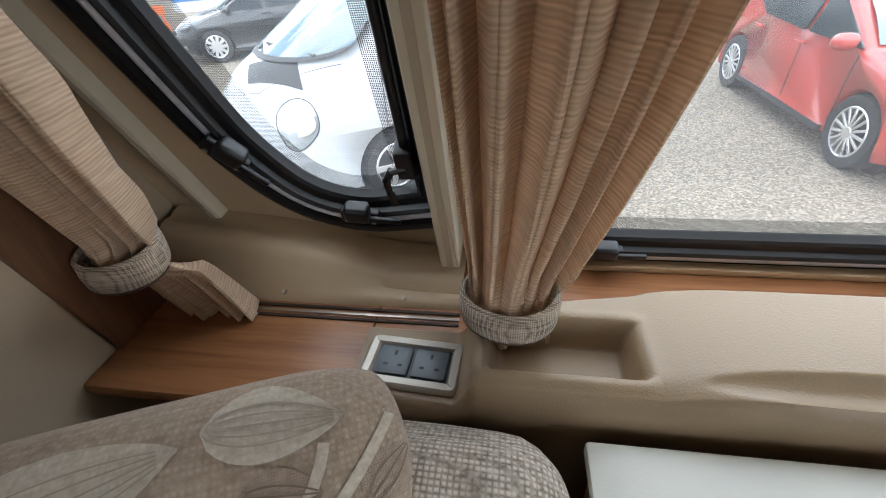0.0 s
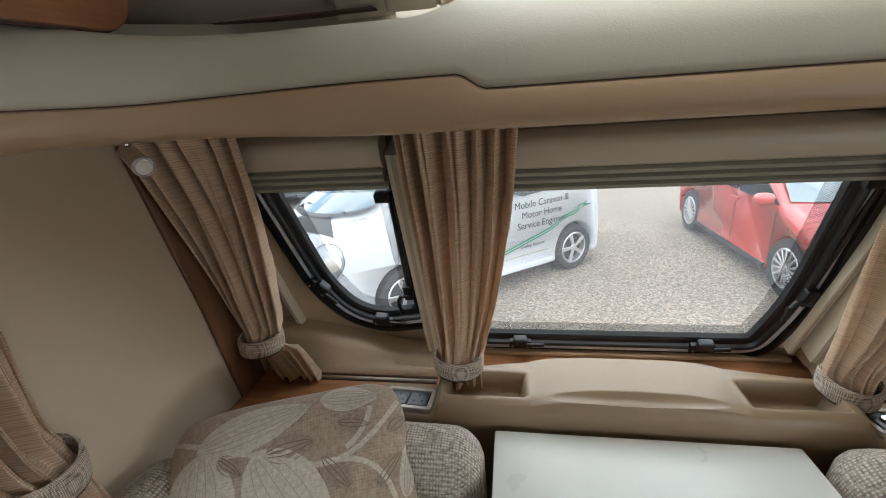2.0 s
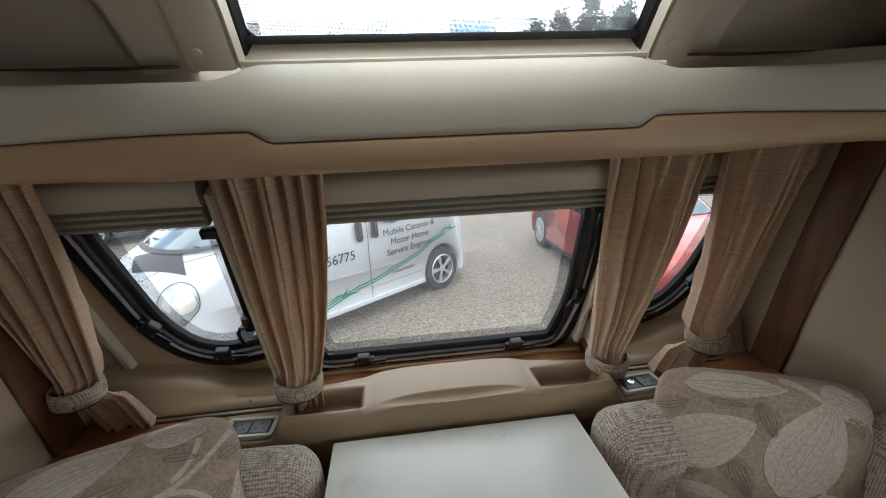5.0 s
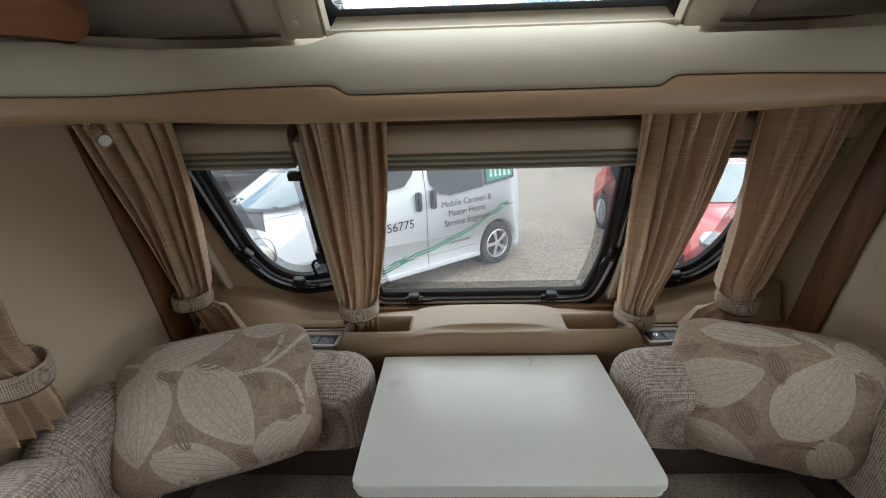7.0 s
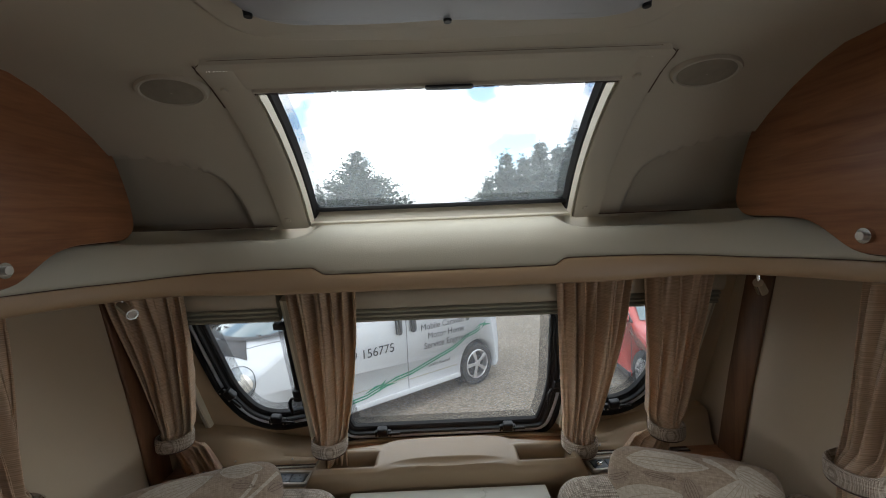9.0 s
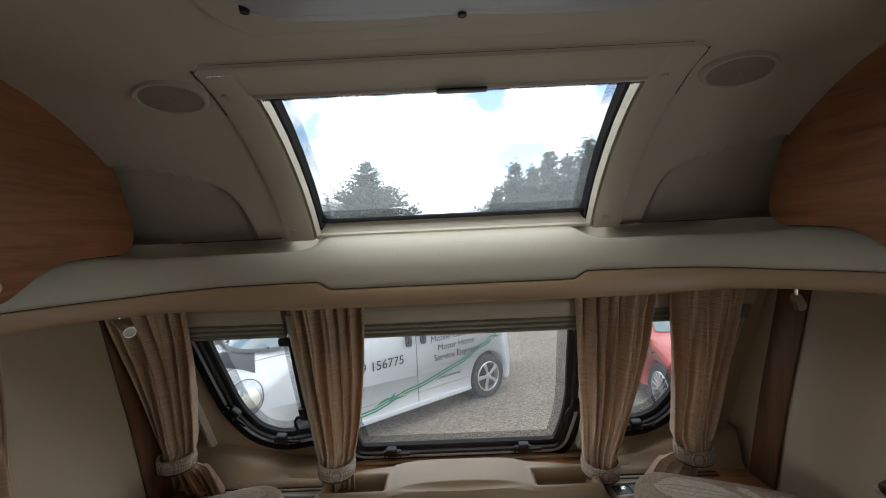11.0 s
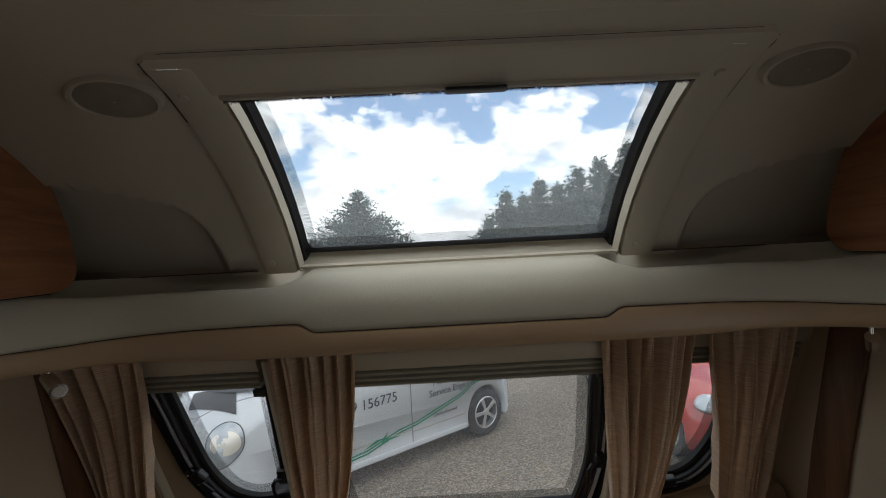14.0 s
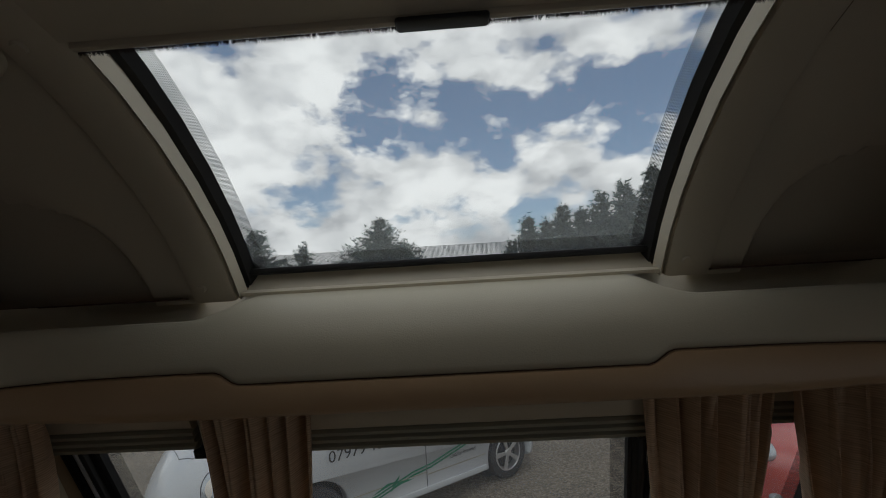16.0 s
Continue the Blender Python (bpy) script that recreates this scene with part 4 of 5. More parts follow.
# ---- ceiling light and speakers ----
cl = thing("ceiling_light", "grey curved ceiling light housing, unlit", "ceiling light")
lo = rounded([(-0.33, 0.74), (0.395, 0.74), (0.425, 0.93), (0.40, 1.055), (0.33, 1.082), (0.03, 1.092), (-0.27, 1.072), (-0.335, 1.03), (-0.355, 0.93)], 0.06)
li = rounded([(-0.255, 0.75), (0.315, 0.75), (0.345, 0.88), (0.325, 0.955), (0.27, 0.978), (0.12, 0.976), (0.027, 0.966), (-0.08, 0.974), (-0.215, 0.968), (-0.265, 0.940), (-0.285, 0.87)], 0.04)
pl = lambda u, v, h: Vector((u, v, 1.989 - h))
part("housing", prism(lo, pl, 0.0, 0.020, 0.019, 6), M_CEIL, cl)
part("diffuser", prism(li, pl, 0.012, 0.046, 0.024, 6), M_LAMPGREY, cl, "pale grey translucent cover")
for x, y in ((-0.258, 0.912), (0.027, 0.948), (0.318, 0.922)):
    part("screw_cap", tube(0.007, 0.006, (x, y, 1.948), (x, y, 1.939), 12), M_BLACK, cl, "dark screw cap")
for sx in (-1, 1):
    s = thing("speaker", "cream oval ceiling speaker grille", "speaker", "ceiling speakers")
    c, n = Vector((0.02 + sx * 0.592, 1.245, 1.9525)), Vector((0, -0.40, -0.92)).normalized()
    s.matrix_world = Matrix.Translation(c) @ n.to_track_quat("Z", "Y").to_matrix().to_4x4()
    bm = loft([[(r * math.cos(a), r * 0.62 * math.sin(a), h) for a in np.linspace(0, 2 * math.pi, 41)[:-1]] for r, h in ((0.078, -0.012), (0.078, 0.003), (0.074, 0.008), (0.068, 0.008), (0.065, 0.004))])
    part("rim", bm, M_CEIL, s)
    bm = loft([[(r * math.cos(a), r * 0.62 * math.sin(a), 0.005 + 0.004 * (1 - (r / 0.065) ** 2)) for a in np.linspace(0, 2 * math.pi, 41)[:-1]] for r in (0.065, 0.05, 0.03, 0.01, 0.002)], cap=False)
    part("grille", bm, M_GRILLE, s, "fine mesh grille")

# lining let into the hollows either side of the skylight, darkened in colour for their shade
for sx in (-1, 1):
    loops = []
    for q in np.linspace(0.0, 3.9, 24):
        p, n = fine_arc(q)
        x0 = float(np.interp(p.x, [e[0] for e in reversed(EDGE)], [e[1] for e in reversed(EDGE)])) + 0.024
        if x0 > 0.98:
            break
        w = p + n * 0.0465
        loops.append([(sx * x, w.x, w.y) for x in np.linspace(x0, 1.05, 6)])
    tagged(part("ceiling_recess", loft(loops, False), M_RECESS_SHADE), "lining panel beside the skylight, shade put into its colour", "panel", kind="structure")
    tagged(part("ceiling_joint", box(min(sx * 0.50, sx * 1.05), max(sx * 0.50, sx * 1.05), 1.590, 1.6405, 1.6475, 1.6505), M_PIPE), "dark joint between pelmet and ceiling", "joint", kind="structure")
for sx in (-1, 1):
    for i, x in ((1, 0.452), (7, 0.452)):
        q = arc(i, -0.001)
        n = arc_normal(i)
        tagged(part("screw_cap", tube(0.009, 0.007, (sx * x, q.x, q.y), (sx * x, q.x - n.x * 0.004, q.y - n.y * 0.004), 14), M_CEIL), "small cream screw cap on the skylight surround", "screw cap", "screw caps")


# ---- seats ----
def cushion(bm, size, bulge=0.02, n=18, r=0.05):
    """A soft block of that size about the origin."""
    sx, sy, sz = (s / 2 for s in size)
    bmesh.ops.create_cube(bm, size=2.0)
    bmesh.ops.subdivide_edges(bm, edges=bm.edges[:], cuts=n, use_grid_fill=True)
    for v in bm.verts:
        x, y, z = v.co
        p = Vector((x * sx, y * sy, z * sz))
        inner = Vector((max(-sx + r, min(sx - r, p.x)), max(-sy + r, min(sy - r, p.y)), max(-sz + r, min(sz - r, p.z))))
        d = p - inner
        if d.length > 1e-6:
            m = max(abs(d.x), abs(d.y), abs(d.z))
            p = inner + d.normalized() * m
        p.z += (1 if z > 0 else -1) * bulge * (1 - x * x) * (1 - y * y) * abs(z)
        p.y += (1 if y > 0 else -1) * bulge * (1 - x * x) * (1 - z * z) * abs(y)
        v.co = p
    return bm


def soft(name, size, m, mat, label, category, group, bulge=0.02, r=0.05):
    bm = cushion(bmesh.new(), size, bulge, 14, min(r, min(size) * 0.49))
    o = part(name, bm, mat, sharp=80)
    o.matrix_world = m
    return tagged(o, label, category, group)


for sx in (-1, 1):
    b = thing("bench_box", "cherry wood seat base box under the cushions", "seat base", "seat bases")
    part("box", box(min(sx * 0.36, sx * 1.055), max(sx * 0.36, sx * 1.055), -0.9, 1.67, 0.0, 0.305, 0.004), M_WOOD, b)
    soft("seat_cushion", (0.70, 1.20, 0.14), pose(sx * 0.705, 0.50, 0.375), M_SEAT, "grey-brown woven seat cushion on the side bench", "seat cushion", "seat cushions", 0.012, 0.04)
    soft("seat_cushion", (0.70, 0.56, 0.14), pose(sx * 0.705, 1.385, 0.375), M_SEAT, "grey-brown woven seat cushion in the corner", "seat cushion", "seat cushions", 0.012, 0.04)
    soft("back_cushion", (0.42, 0.17, 0.34), pose(sx * 0.557, 1.585, 0.630, 8, 0, 0), M_BACK, "beige woven back cushion along the front", "back cushion", "back cushions", 0.02, 0.075)
    soft("back_cushion", (0.16, 0.30, 0.37), pose(sx * 0.975, 1.335, 0.640, 0, 6 * sx, 0), M_BACK, "beige woven back cushion along the side", "back cushion", "back cushions", 0.02, 0.075)
    soft("back_cushion", (0.20, 0.84, 0.39), pose(sx * 0.945, 0.785, 0.640, 0, 6 * sx, 0), M_BACK, "beige woven back cushion under the side window", "back cushion", "back cushions", 0.012, 0.05)
    t = part("cushion_trim", box(min(sx * 0.36, sx * 1.0), max(sx * 0.36, sx * 1.0), 1.49, 1.60, 0.44, 0.545, 0.02), M_DARKTRIM)
    tagged(t, "dark brown cloth strip below the back cushion", "trim", "cushion trims")
    t = part("cushion_trim", box(min(sx * 0.86, sx * 1.0), max(sx * 0.86, sx * 1.0), 0.2, 1.5, 0.44, 0.53, 0.02), M_DARKTRIM)
    tagged(t, "dark brown cloth strip below the back cushion", "trim", "cushion trims")


def pillow(m, leaves, stems, label, w=0.49, h=0.335, d=0.112):
    """A plump scatter cushion with woven leaves."""
    p = thing("scatter_cushion", label, "cushion", "scatter cushions")
    p.matrix_world = m

    def at(u, v, s=1, off=0.0):
        """u, v in -1..1 over the front (s = 1) or back."""
        f = max(0.0, (1 - abs(u) ** 3.6) * (1 - abs(v) ** 3.6)) ** 0.48
        k = 1 - 0.10 * abs(v) ** 5 * abs(u) ** 2
        l = 1 - 0.10 * abs(u) ** 5 * abs(v) ** 2
        crease = 0.004 * math.sin(7 * u + 3 * v) * (1 - f) + 0.0045 * noise.noise(Vector((u * 3.1, v * 2.6, w * 20))) + 0.004 * max(0, abs(u) - 0.6) * math.sin(16 * v + 3 * u)
        return Vector((u * w / 2 * k, v * h / 2 * l, s * (d * f + off) + crease))

    g = [math.sin(x * math.pi / 2) for x in np.linspace(-1, 1, 33)]
    bm = bmesh.new()
    for s in (1, -1):
        loft([[at(u, v, s) for u in g] for v in g], False, bm=bm)
    bmesh.ops.remove_doubles(bm, verts=bm.verts[:], dist=0.0004)
    part("cover", bm, M_PILLOW, p, sharp=80)
    for cu, cv, ang, ln, wd, cream in leaves:
        ln, wd = ln * 1.04, wd * 1.08
        a = radians(ang)
        rows = []
        for i in range(15):
            t = i / 14
            half = wd / 2 * math.sin(math.pi * t ** 0.8) ** 0.8 + 0.001
            row = []
            for j in range(9):
                q = (j / 8 * 2 - 1) * half
                x, y = (t - 0.5) * ln, q
                X, Y = cu + x * math.cos(a) - y * math.sin(a), cv + x * math.sin(a) + y * math.cos(a)
                U, V = max(-0.995, min(0.995, X / (w / 2))), max(-0.995, min(0.995, Y / (h / 2)))
                row.append(at(U, V, 1, 0.0016 + 0.0008 * math.cos(j * 3)))
            rows.append(row)
        lf = part("leaf_motif", loft(rows, False), M_LEAF if cream else M_LEAF2, p, "cream woven leaf" if cream else "brown woven leaf", sharp=80)
        # veins
        for q0 in ((-0.55, -0.28, 0.0, 0.28, 0.55) if wd > 0.05 else (-0.4, 0.0, 0.4)):
            pr = []
            for i in range(1, 14):
                t = i / 14
                half = wd / 2 * math.sin(math.pi * t ** 0.8) ** 0.8
                x = (t - 0.5) * ln
                pts = []
                for dq in (-0.0008, 0.0008):
                    y = q0 * half + dq
                    X, Y = cu + x * math.cos(a) - y * math.sin(a), cv + x * math.sin(a) + y * math.cos(a)
                    pts.append(at(max(-0.995, min(0.995, X / (w / 2))), max(-0.995, min(0.995, Y / (h / 2))), 1, 0.0032))
                pr.append(pts)
            part("vein", loft(pr, False), M_VEIN if cream else M_VEIN2, lf, raw=True)
    for pts in stems:
        rows = []
        for i in range(21):
            t = i / 20
            A, B, C = (Vector(q) for q in pts)
            c = A * (1 - t) ** 2 + B * 2 * t * (1 - t) + C * t * t
            tn = ((B - A) * (1 - t) + (C - B) * t).normalized()
            nn = Vector((-tn.y, tn.x)) * 0.005
            row = []
            for s in (1, 0, -1):
                q = c + nn * s
                row.append(at(max(-0.995, min(0.995, q.x / (w / 2))), max(-0.995, min(0.995, q.y / (h / 2))), 1, 0.0022))
            rows.append(row)
        part("stem_motif", loft(rows, False), M_LEAF, p, "cream woven stem", sharp=80)
    return p


def lean(c, right, up):
    x = Vector(right).normalized()
    y = Vector(up)
    y = (y - x * y.dot(x)).normalized()
    z = x.cross(y)
    return Matrix.Translation(c) @ Matrix((x, y, z)).transposed().to_4x4()


LEAVES_L = [(-0.163, -0.021, -91, 0.218, 0.130, 1), (0.009, -0.038, -58, 0.250, 0.126, 1), (0.142, -0.150, 27, 0.161, 0.075, 1), (-0.051, -0.155, -18, 0.177, 0.075, 1), (-0.059, 0.120, 12, 0.217, 0.079, 1), (0.130, 0.146, -6, 0.121, 0.056, 1), (0.229, -0.012, 77, 0.11, 0.029, 1),
            (0.009, 0.066, 6, 0.095, 0.046, 0), (0.133, 0.088, -12, 0.064, 0.036, 0), (0.222, 0.078, 39, 0.053, 0.044, 0), (0.092, 0.004, -53, 0.080, 0.042, 0), (0.192, -0.009, 45, 0.078, 0.036, 0), (0.172, -0.093, 26, 0.066, 0.037, 0), (-0.070, -0.096, -71, 0.071, 0.045, 0), (-0.103, 0.055, -42, 0.060, 0.028, 0), (0.058, -0.168, -33, 0.055, 0.028, 0)]
STEMS_L = [((-0.24, 0.135), (-0.074, 0.07), (0.052, 0.026)), ((0.052, 0.026), (0.142, 0.01), (0.233, 0.13)), ((0.066, 0.026), (0.204, 0.035), (0.199, -0.11)), ((0.114, 0.044), (0.157, 0.069), (0.171, 0.119)), ((-0.123, -0.145), (-0.129, -0.125), (-0.127, -0.113))]
LEAVES_R = [(-0.135, 0.042, 29, 0.216, 0.120, 1), (0.073, 0.045, 66, 0.242, 0.145, 1), (-0.115, -0.129, -16, 0.202, 0.095, 1), (0.136, -0.118, -65, 0.141, 0.090, 1), (-0.076, 0.168, 1, 0.216, 0.038, 1), (0.169, 0.146, -22, 0.135, 0.055, 1), (0.041, -0.178, -1, 0.14, 0.020, 1), (0.221, 0.035, 92, 0.113, 0.032, 1),
            (-0.012, 0.105, -68, 0.080, 0.050, 0), (-0.060, -0.039, -62, 0.104, 0.058, 0), (0.002, -0.114, 49, 0.076, 0.044, 0), (0.066, -0.138, -48, 0.075, 0.045, 0), (-0.206, 0.111, 34, 0.068, 0.036, 0), (-0.170, -0.046, 23, 0.073, 0.036, 0), (-0.094, 0.135, -3, 0.088, 0.024, 0), (0.169, 0.105, -46, 0.059, 0.038, 0), (0.183, -0.035, 34, 0.058, 0.038, 0), (0.055, -0.083, 8, 0.075, 0.021, 0)]
STEMS_R = [((0.028, 0.186), (0.078, 0.178), (0.106, 0.156)), ((0.118, 0.158), (0.195, 0.15), (0.214, 0.091)), ((0.11, -0.04), (0.108, -0.047), (0.114, -0.068)), ((-0.232, 0.004), (-0.232, -0.093), (-0.2, -0.104))]
pillow(lean((-0.726, 1.449, 0.757), (0.929, 0.369, 0.012), (0.085, 0.81, 0.581)), LEAVES_L, STEMS_L, "plump taupe scatter cushion with cream leaf weave", 0.485, 0.374, 0.099)
pillow(lean((0.720, 1.491, 0.726), (0.941, -0.338, -0.029), (-0.319, 0.296, 0.900)), LEAVES_R, STEMS_R, "plump taupe scatter cushion with large cream leaves", 0.468, 0.374, 0.085)

# ---- chest of drawers with pull-out table top ----
ch = thing("chest_of_drawers", "cherry wood front chest with a pale laminate top", "chest")
up = lambda u, v, h: Vector((u, v, h))
part("tabletop", prism(rounded([(-0.327, 1.184), (0.327, 1.184), (0.327, 1.660), (-0.327, 1.660)], [0.03, 0.03, 0.006, 0.006]), up, 0.733, 0.750, 0.004), M_TABLE, ch, "pale grey-cream laminate top")
part("pull_out_leaf", prism(rounded([(-0.323, 1.188), (0.323, 1.188), (0.323, 1.655), (-0.323, 1.655)], [0.03, 0.03, 0.006, 0.006]), up, 0.716, 0.731, 0.004), M_TABLE, ch, "pale sliding leaf below the top")
part("carcass", box(-0.312, 0.312, 1.215, 1.655, 0.0, 0.714, 0.003), M_WOOD, ch)
for k, (z0, z1) in enumerate(((0.655, 0.706), (0.46, 0.648), (0.26, 0.453), (0.06, 0.253))):
    dr = part("drawer", box(-0.292, 0.292, 1.197, 1.217, z0, z1, 0.004), M_WOOD, ch)
    zc = (z0 + z1) / 2 + (0.004 if k == 0 else 0)
    bm = loft([[(x, 1.195 - 0.024 * max(0, 1 - (x - 0.005) ** 2 / 0.0056) ** 0.6 - o, zc + dz - 0.002 * math.cos((x - 0.005) * 20)) for o, dz in ((0, 0.004), (0.006, 0.003), (0.004, -0.005 - 0.016 * max(0, 1 - (x - 0.005) ** 2 / 0.0056)), (-0.002, -0.003 - 0.013 * max(0, 1 - (x - 0.005) ** 2 / 0.0056)))] for x in np.linspace(-0.07, 0.08, 21)], True, cap=True)
    part("handle", bm, M_STEEL, dr, "bowed brushed steel handle")

# ---- outside: gravel yard ----
NEAR = 0.87
YARD = Matrix.Translation((-0.12, 0.72, 1.52)) @ Matrix.Scale(NEAR, 4) @ Matrix.Translation((0.12, -0.72, -1.52))
G0 = -0.85
G = 1.52 - (1.52 - G0) * NEAR


def gravel():
    m = bpy.data.materials.new("gravel")
    m.use_nodes = True
    nt = m.node_tree
    b = nt.nodes["Principled BSDF"]
    b.inputs["Roughness"].default_value = 0.95
    co = nt.nodes.new("ShaderNodeTexCoord")
    v = nt.nodes.new("ShaderNodeTexVoronoi")
    v.inputs["Scale"].default_value = 62
    n = nt.nodes.new("ShaderNodeTexNoise")
    n.inputs["Scale"].default_value, n.inputs["Detail"].default_value = 0.7, 6
    for q in (v, n):
        nt.links.new(co.outputs["Object"], q.inputs["Vector"])
    hs = nt.nodes.new("ShaderNodeSeparateColor")
    nt.links.new(v.outputs["Color"], hs.inputs["Color"])
    r = nt.nodes.new("ShaderNodeValToRGB")
    r.color_ramp.elements[0].color, r.color_ramp.elements[1].color = (0.13, 0.11, 0.085, 1), (0.34, 0.295, 0.23, 1)
    e = r.color_ramp.elements.new(0.55)
    e.color = (0.215, 0.185, 0.145, 1)
    nt.links.new(hs.outputs["Red"], r.inputs["Fac"])
    mr = nt.nodes.new("ShaderNodeMapRange")
    mr.inputs["To Min"].default_value, mr.inputs["To Max"].default_value = 0.7, 1.25
    nt.links.new(n.outputs["Fac"], mr.inputs["Value"])
    mx = nt.nodes.new("ShaderNodeMix")
    mx.data_type, mx.blend_type = "RGBA", "MULTIPLY"
    mx.inputs["Factor"].default_value = 1
    nt.links.new(r.outputs["Color"], mx.inputs["A"])
    nt.links.new(mr.outputs["Result"], mx.inputs["B"])
    nt.links.new(mx.outputs["Result"], b.inputs["Base Color"])
    bp = nt.nodes.new("ShaderNodeBump")
    bp.inputs["Strength"].default_value, bp.inputs["Distance"].default_value, bp.invert = 0.9, 0.02, True
    nt.links.new(v.outputs["Distance"], bp.inputs["Height"])
    nt.links.new(bp.outputs["Normal"], b.inputs["Normal"])
    return m


M_GRAVEL = gravel()
bm = bmesh.new()
bmesh.ops.create_grid(bm, x_segments=2, y_segments=2, size=900)
bmesh.ops.translate(bm, vec=(0, 0, G), verts=bm.verts[:])
tagged(part("ground", bm, M_GRAVEL), "pale beige gravel yard", "ground", kind="structure")
tagged(part("underfloor", box(-1.1, 1.1, -2.5, 2.0, -0.25, -0.052), M_SHELL), "white underside skirt of the caravan", "skirt", kind="structure")

M_WHITE = material("van_white_paint", (0.48, 0.50, 0.52), 0.22, var=0.02, scale=2, coat=0.4)
M_RED = material("car_red_paint", (0.36, 0.042, 0.032), 0.22, var=0.04, scale=2, coat=0.7)
M_GREY = material("car_dark_paint", (0.03, 0.032, 0.036), 0.25, var=0.05, scale=2, coat=0.6)
M_TYRE = material("tyre_rubber", (0.022, 0.022, 0.023), 0.8, var=0.2, scale=14)
M_ALLOY = material("alloy_wheel", (0.60, 0.60, 0.61), 0.3, metal=0.8, var=0.06, scale=12)
M_CARGLASS = material("vehicle_glass", (0.012, 0.016, 0.02), 0.12, var=0.1, scale=2, spec=0.35)
M_SCREEN = material("windscreen_glass", (0.10, 0.14, 0.15), 0.03, var=0.1, scale=2, spec=1.0)
M_LETTER = material("vinyl_letters", (0.012, 0.014, 0.018), 0.4, var=0.1, scale=20)
M_GREEN = material("vinyl_green", (0.01, 0.17, 0.095), 0.4, var=0.1, scale=10)
M_SHUT = material("shut_line", (0.12, 0.125, 0.13), 0.6, var=0.1, scale=12)
M_TRIM = material("vehicle_trim", (0.02, 0.02, 0.021), 0.55, var=0.15, scale=12)
M_HEAD = material("headlight_lens", (0.34, 0.37, 0.39), 0.12, metal=0.3, var=0.45, scale=9, coat=0.6)
M_ORANGE = material("orange_plastic", (0.75, 0.16, 0.03), 0.45, var=0.1, scale=8)
M_BLUE = material("blue_panel", (0.04, 0.14, 0.34), 0.4, var=0.1, scale=4)


def wheel(parent, x, y, r, side, spokes, twin):
    """A wheel with its axle along y; side: +1 or -1, the way its face looks."""
    t = part("wheel", loft([[(x + rr * math.cos(a), y + side * o, r + rr * math.sin(a)) for a in np.linspace(0, 2 * math.pi, 41)[:-1]] for rr, o in
             ((r * 0.66, -0.02), (r * 0.68, 0.0), (r * 0.80, 0.012), (r * 0.95, 0.004), (r, -0.03), (r, -0.16), (r * 0.92, -0.19))]), M_TYRE, parent, "black tyre on an alloy rim")
    rim = part("rim", loft([[(x + rr * math.cos(a), y + side * o, r + rr * math.sin(a)) for a in np.linspace(0, 2 * math.pi, 41)[:-1]] for rr, o in
               ((r * 0.69, 0.0), (r * 0.66, 0.008), (r * 0.62, 0.002), (r * 0.60, -0.10))]), M_ALLOY, t, "silver alloy rim")
    part("brake_disc", tube(r * 0.60, r * 0.60, (x, y - side * 0.075, r), (x, y - side * 0.085, r), 32), M_TRIM, rim)
    for k in range(spokes):
        for d in ((-0.07, 0.07) if twin else (0,)):
            a = k / spokes * 2 * math.pi
            bm = bmesh.new()
            q = Matrix.Translation((x, y, r)) @ Matrix.Rotation(a + d, 4, "Y") 
            w = r * (0.05 if twin else 0.038 if spokes > 10 else 0.09)
            box(r * 0.10, r * 0.64, -0.012 if side > 0 else -0.006, 0.006 if side > 0 else 0.012, -w, w, 0.003, 1, q, bm)
            part("spoke", bm, M_ALLOY, rim)
    part("hub_cap", tube(r * 0.16, r * 0.13, (x, y - side * 0.01, r), (x, y + side * 0.012, r), 20), M_ALLOY, rim)
    return t


def hull(profile, w, tum, tz, nose, nx0, nx1, tail=0.0, tx0=0.0, tx1=-1.0, edge=0.05, n=21, flat=0.0):
    """A vehicle body: a side profile carried across its width, narrowed above tz, its nose and tail rounded in plan."""
    loops = []
    for i in range(n):
        t = math.sin((i / (n - 1) * 2 - 1) * math.pi / 2)
        e = max(0, (abs(t) - 0.93) / 0.07)
        pr = inset(profile, edge * (1 - math.sqrt(max(0, 1 - e * e))))
        loop = []
        for p in pr:
            x, z = p
            k = min(1.3, max(0, (x - nx0) / (nx1 - nx0)))
            k2 = min(1.2, max(0, (x - tx0) / (tx1 - tx0))) if tail else 0
            half = w / 2 * (1 - tum * min(1, max(0, (z - tz) / 0.75)) ** 1.2)
            loop.append((x - nose * (1 - flat * min(1, max(0, (z - 0.95) / 0.35))) * abs(t) ** 2.4 * k + tail * abs(t) ** 3 * k2, t * half, z))
        loops.append(loop)
    return loft(loops, True, cap=True)


def cut_arches(ob, wheels, r, w):
    """Cut wheel arches out of a body."""
    cutters = []
    for x in wheels:
        for s in (-1, 1):
            bm = tube(r, r, (x, s * (w / 2 + 0.1), r * 0.86), (x, s * (w / 2 - 0.26), r * 0.86), 40)
            o = part("cutter", bm, M_TRIM)
            md = ob.modifiers.new("cut", "BOOLEAN")
            md.object, md.operation, md.solver = o, "DIFFERENCE", "EXACT"
            cutters.append(o)
    par = ob.parent
    ob.parent = None
    me = bpy.data.meshes.new_from_object(ob.evaluated_get(bpy.context.evaluated_depsgraph_get()))
    ob.modifiers.clear()
    ob.data = me
    me.materials.clear()
    me.materials.append(M_TRIM)
    for f in me.polygons:
        f.material_index = 0
    ob.parent = par
    for o in cutters:
        bpy.data.objects.remove(o)


from mathutils.bvhtree import BVHTree


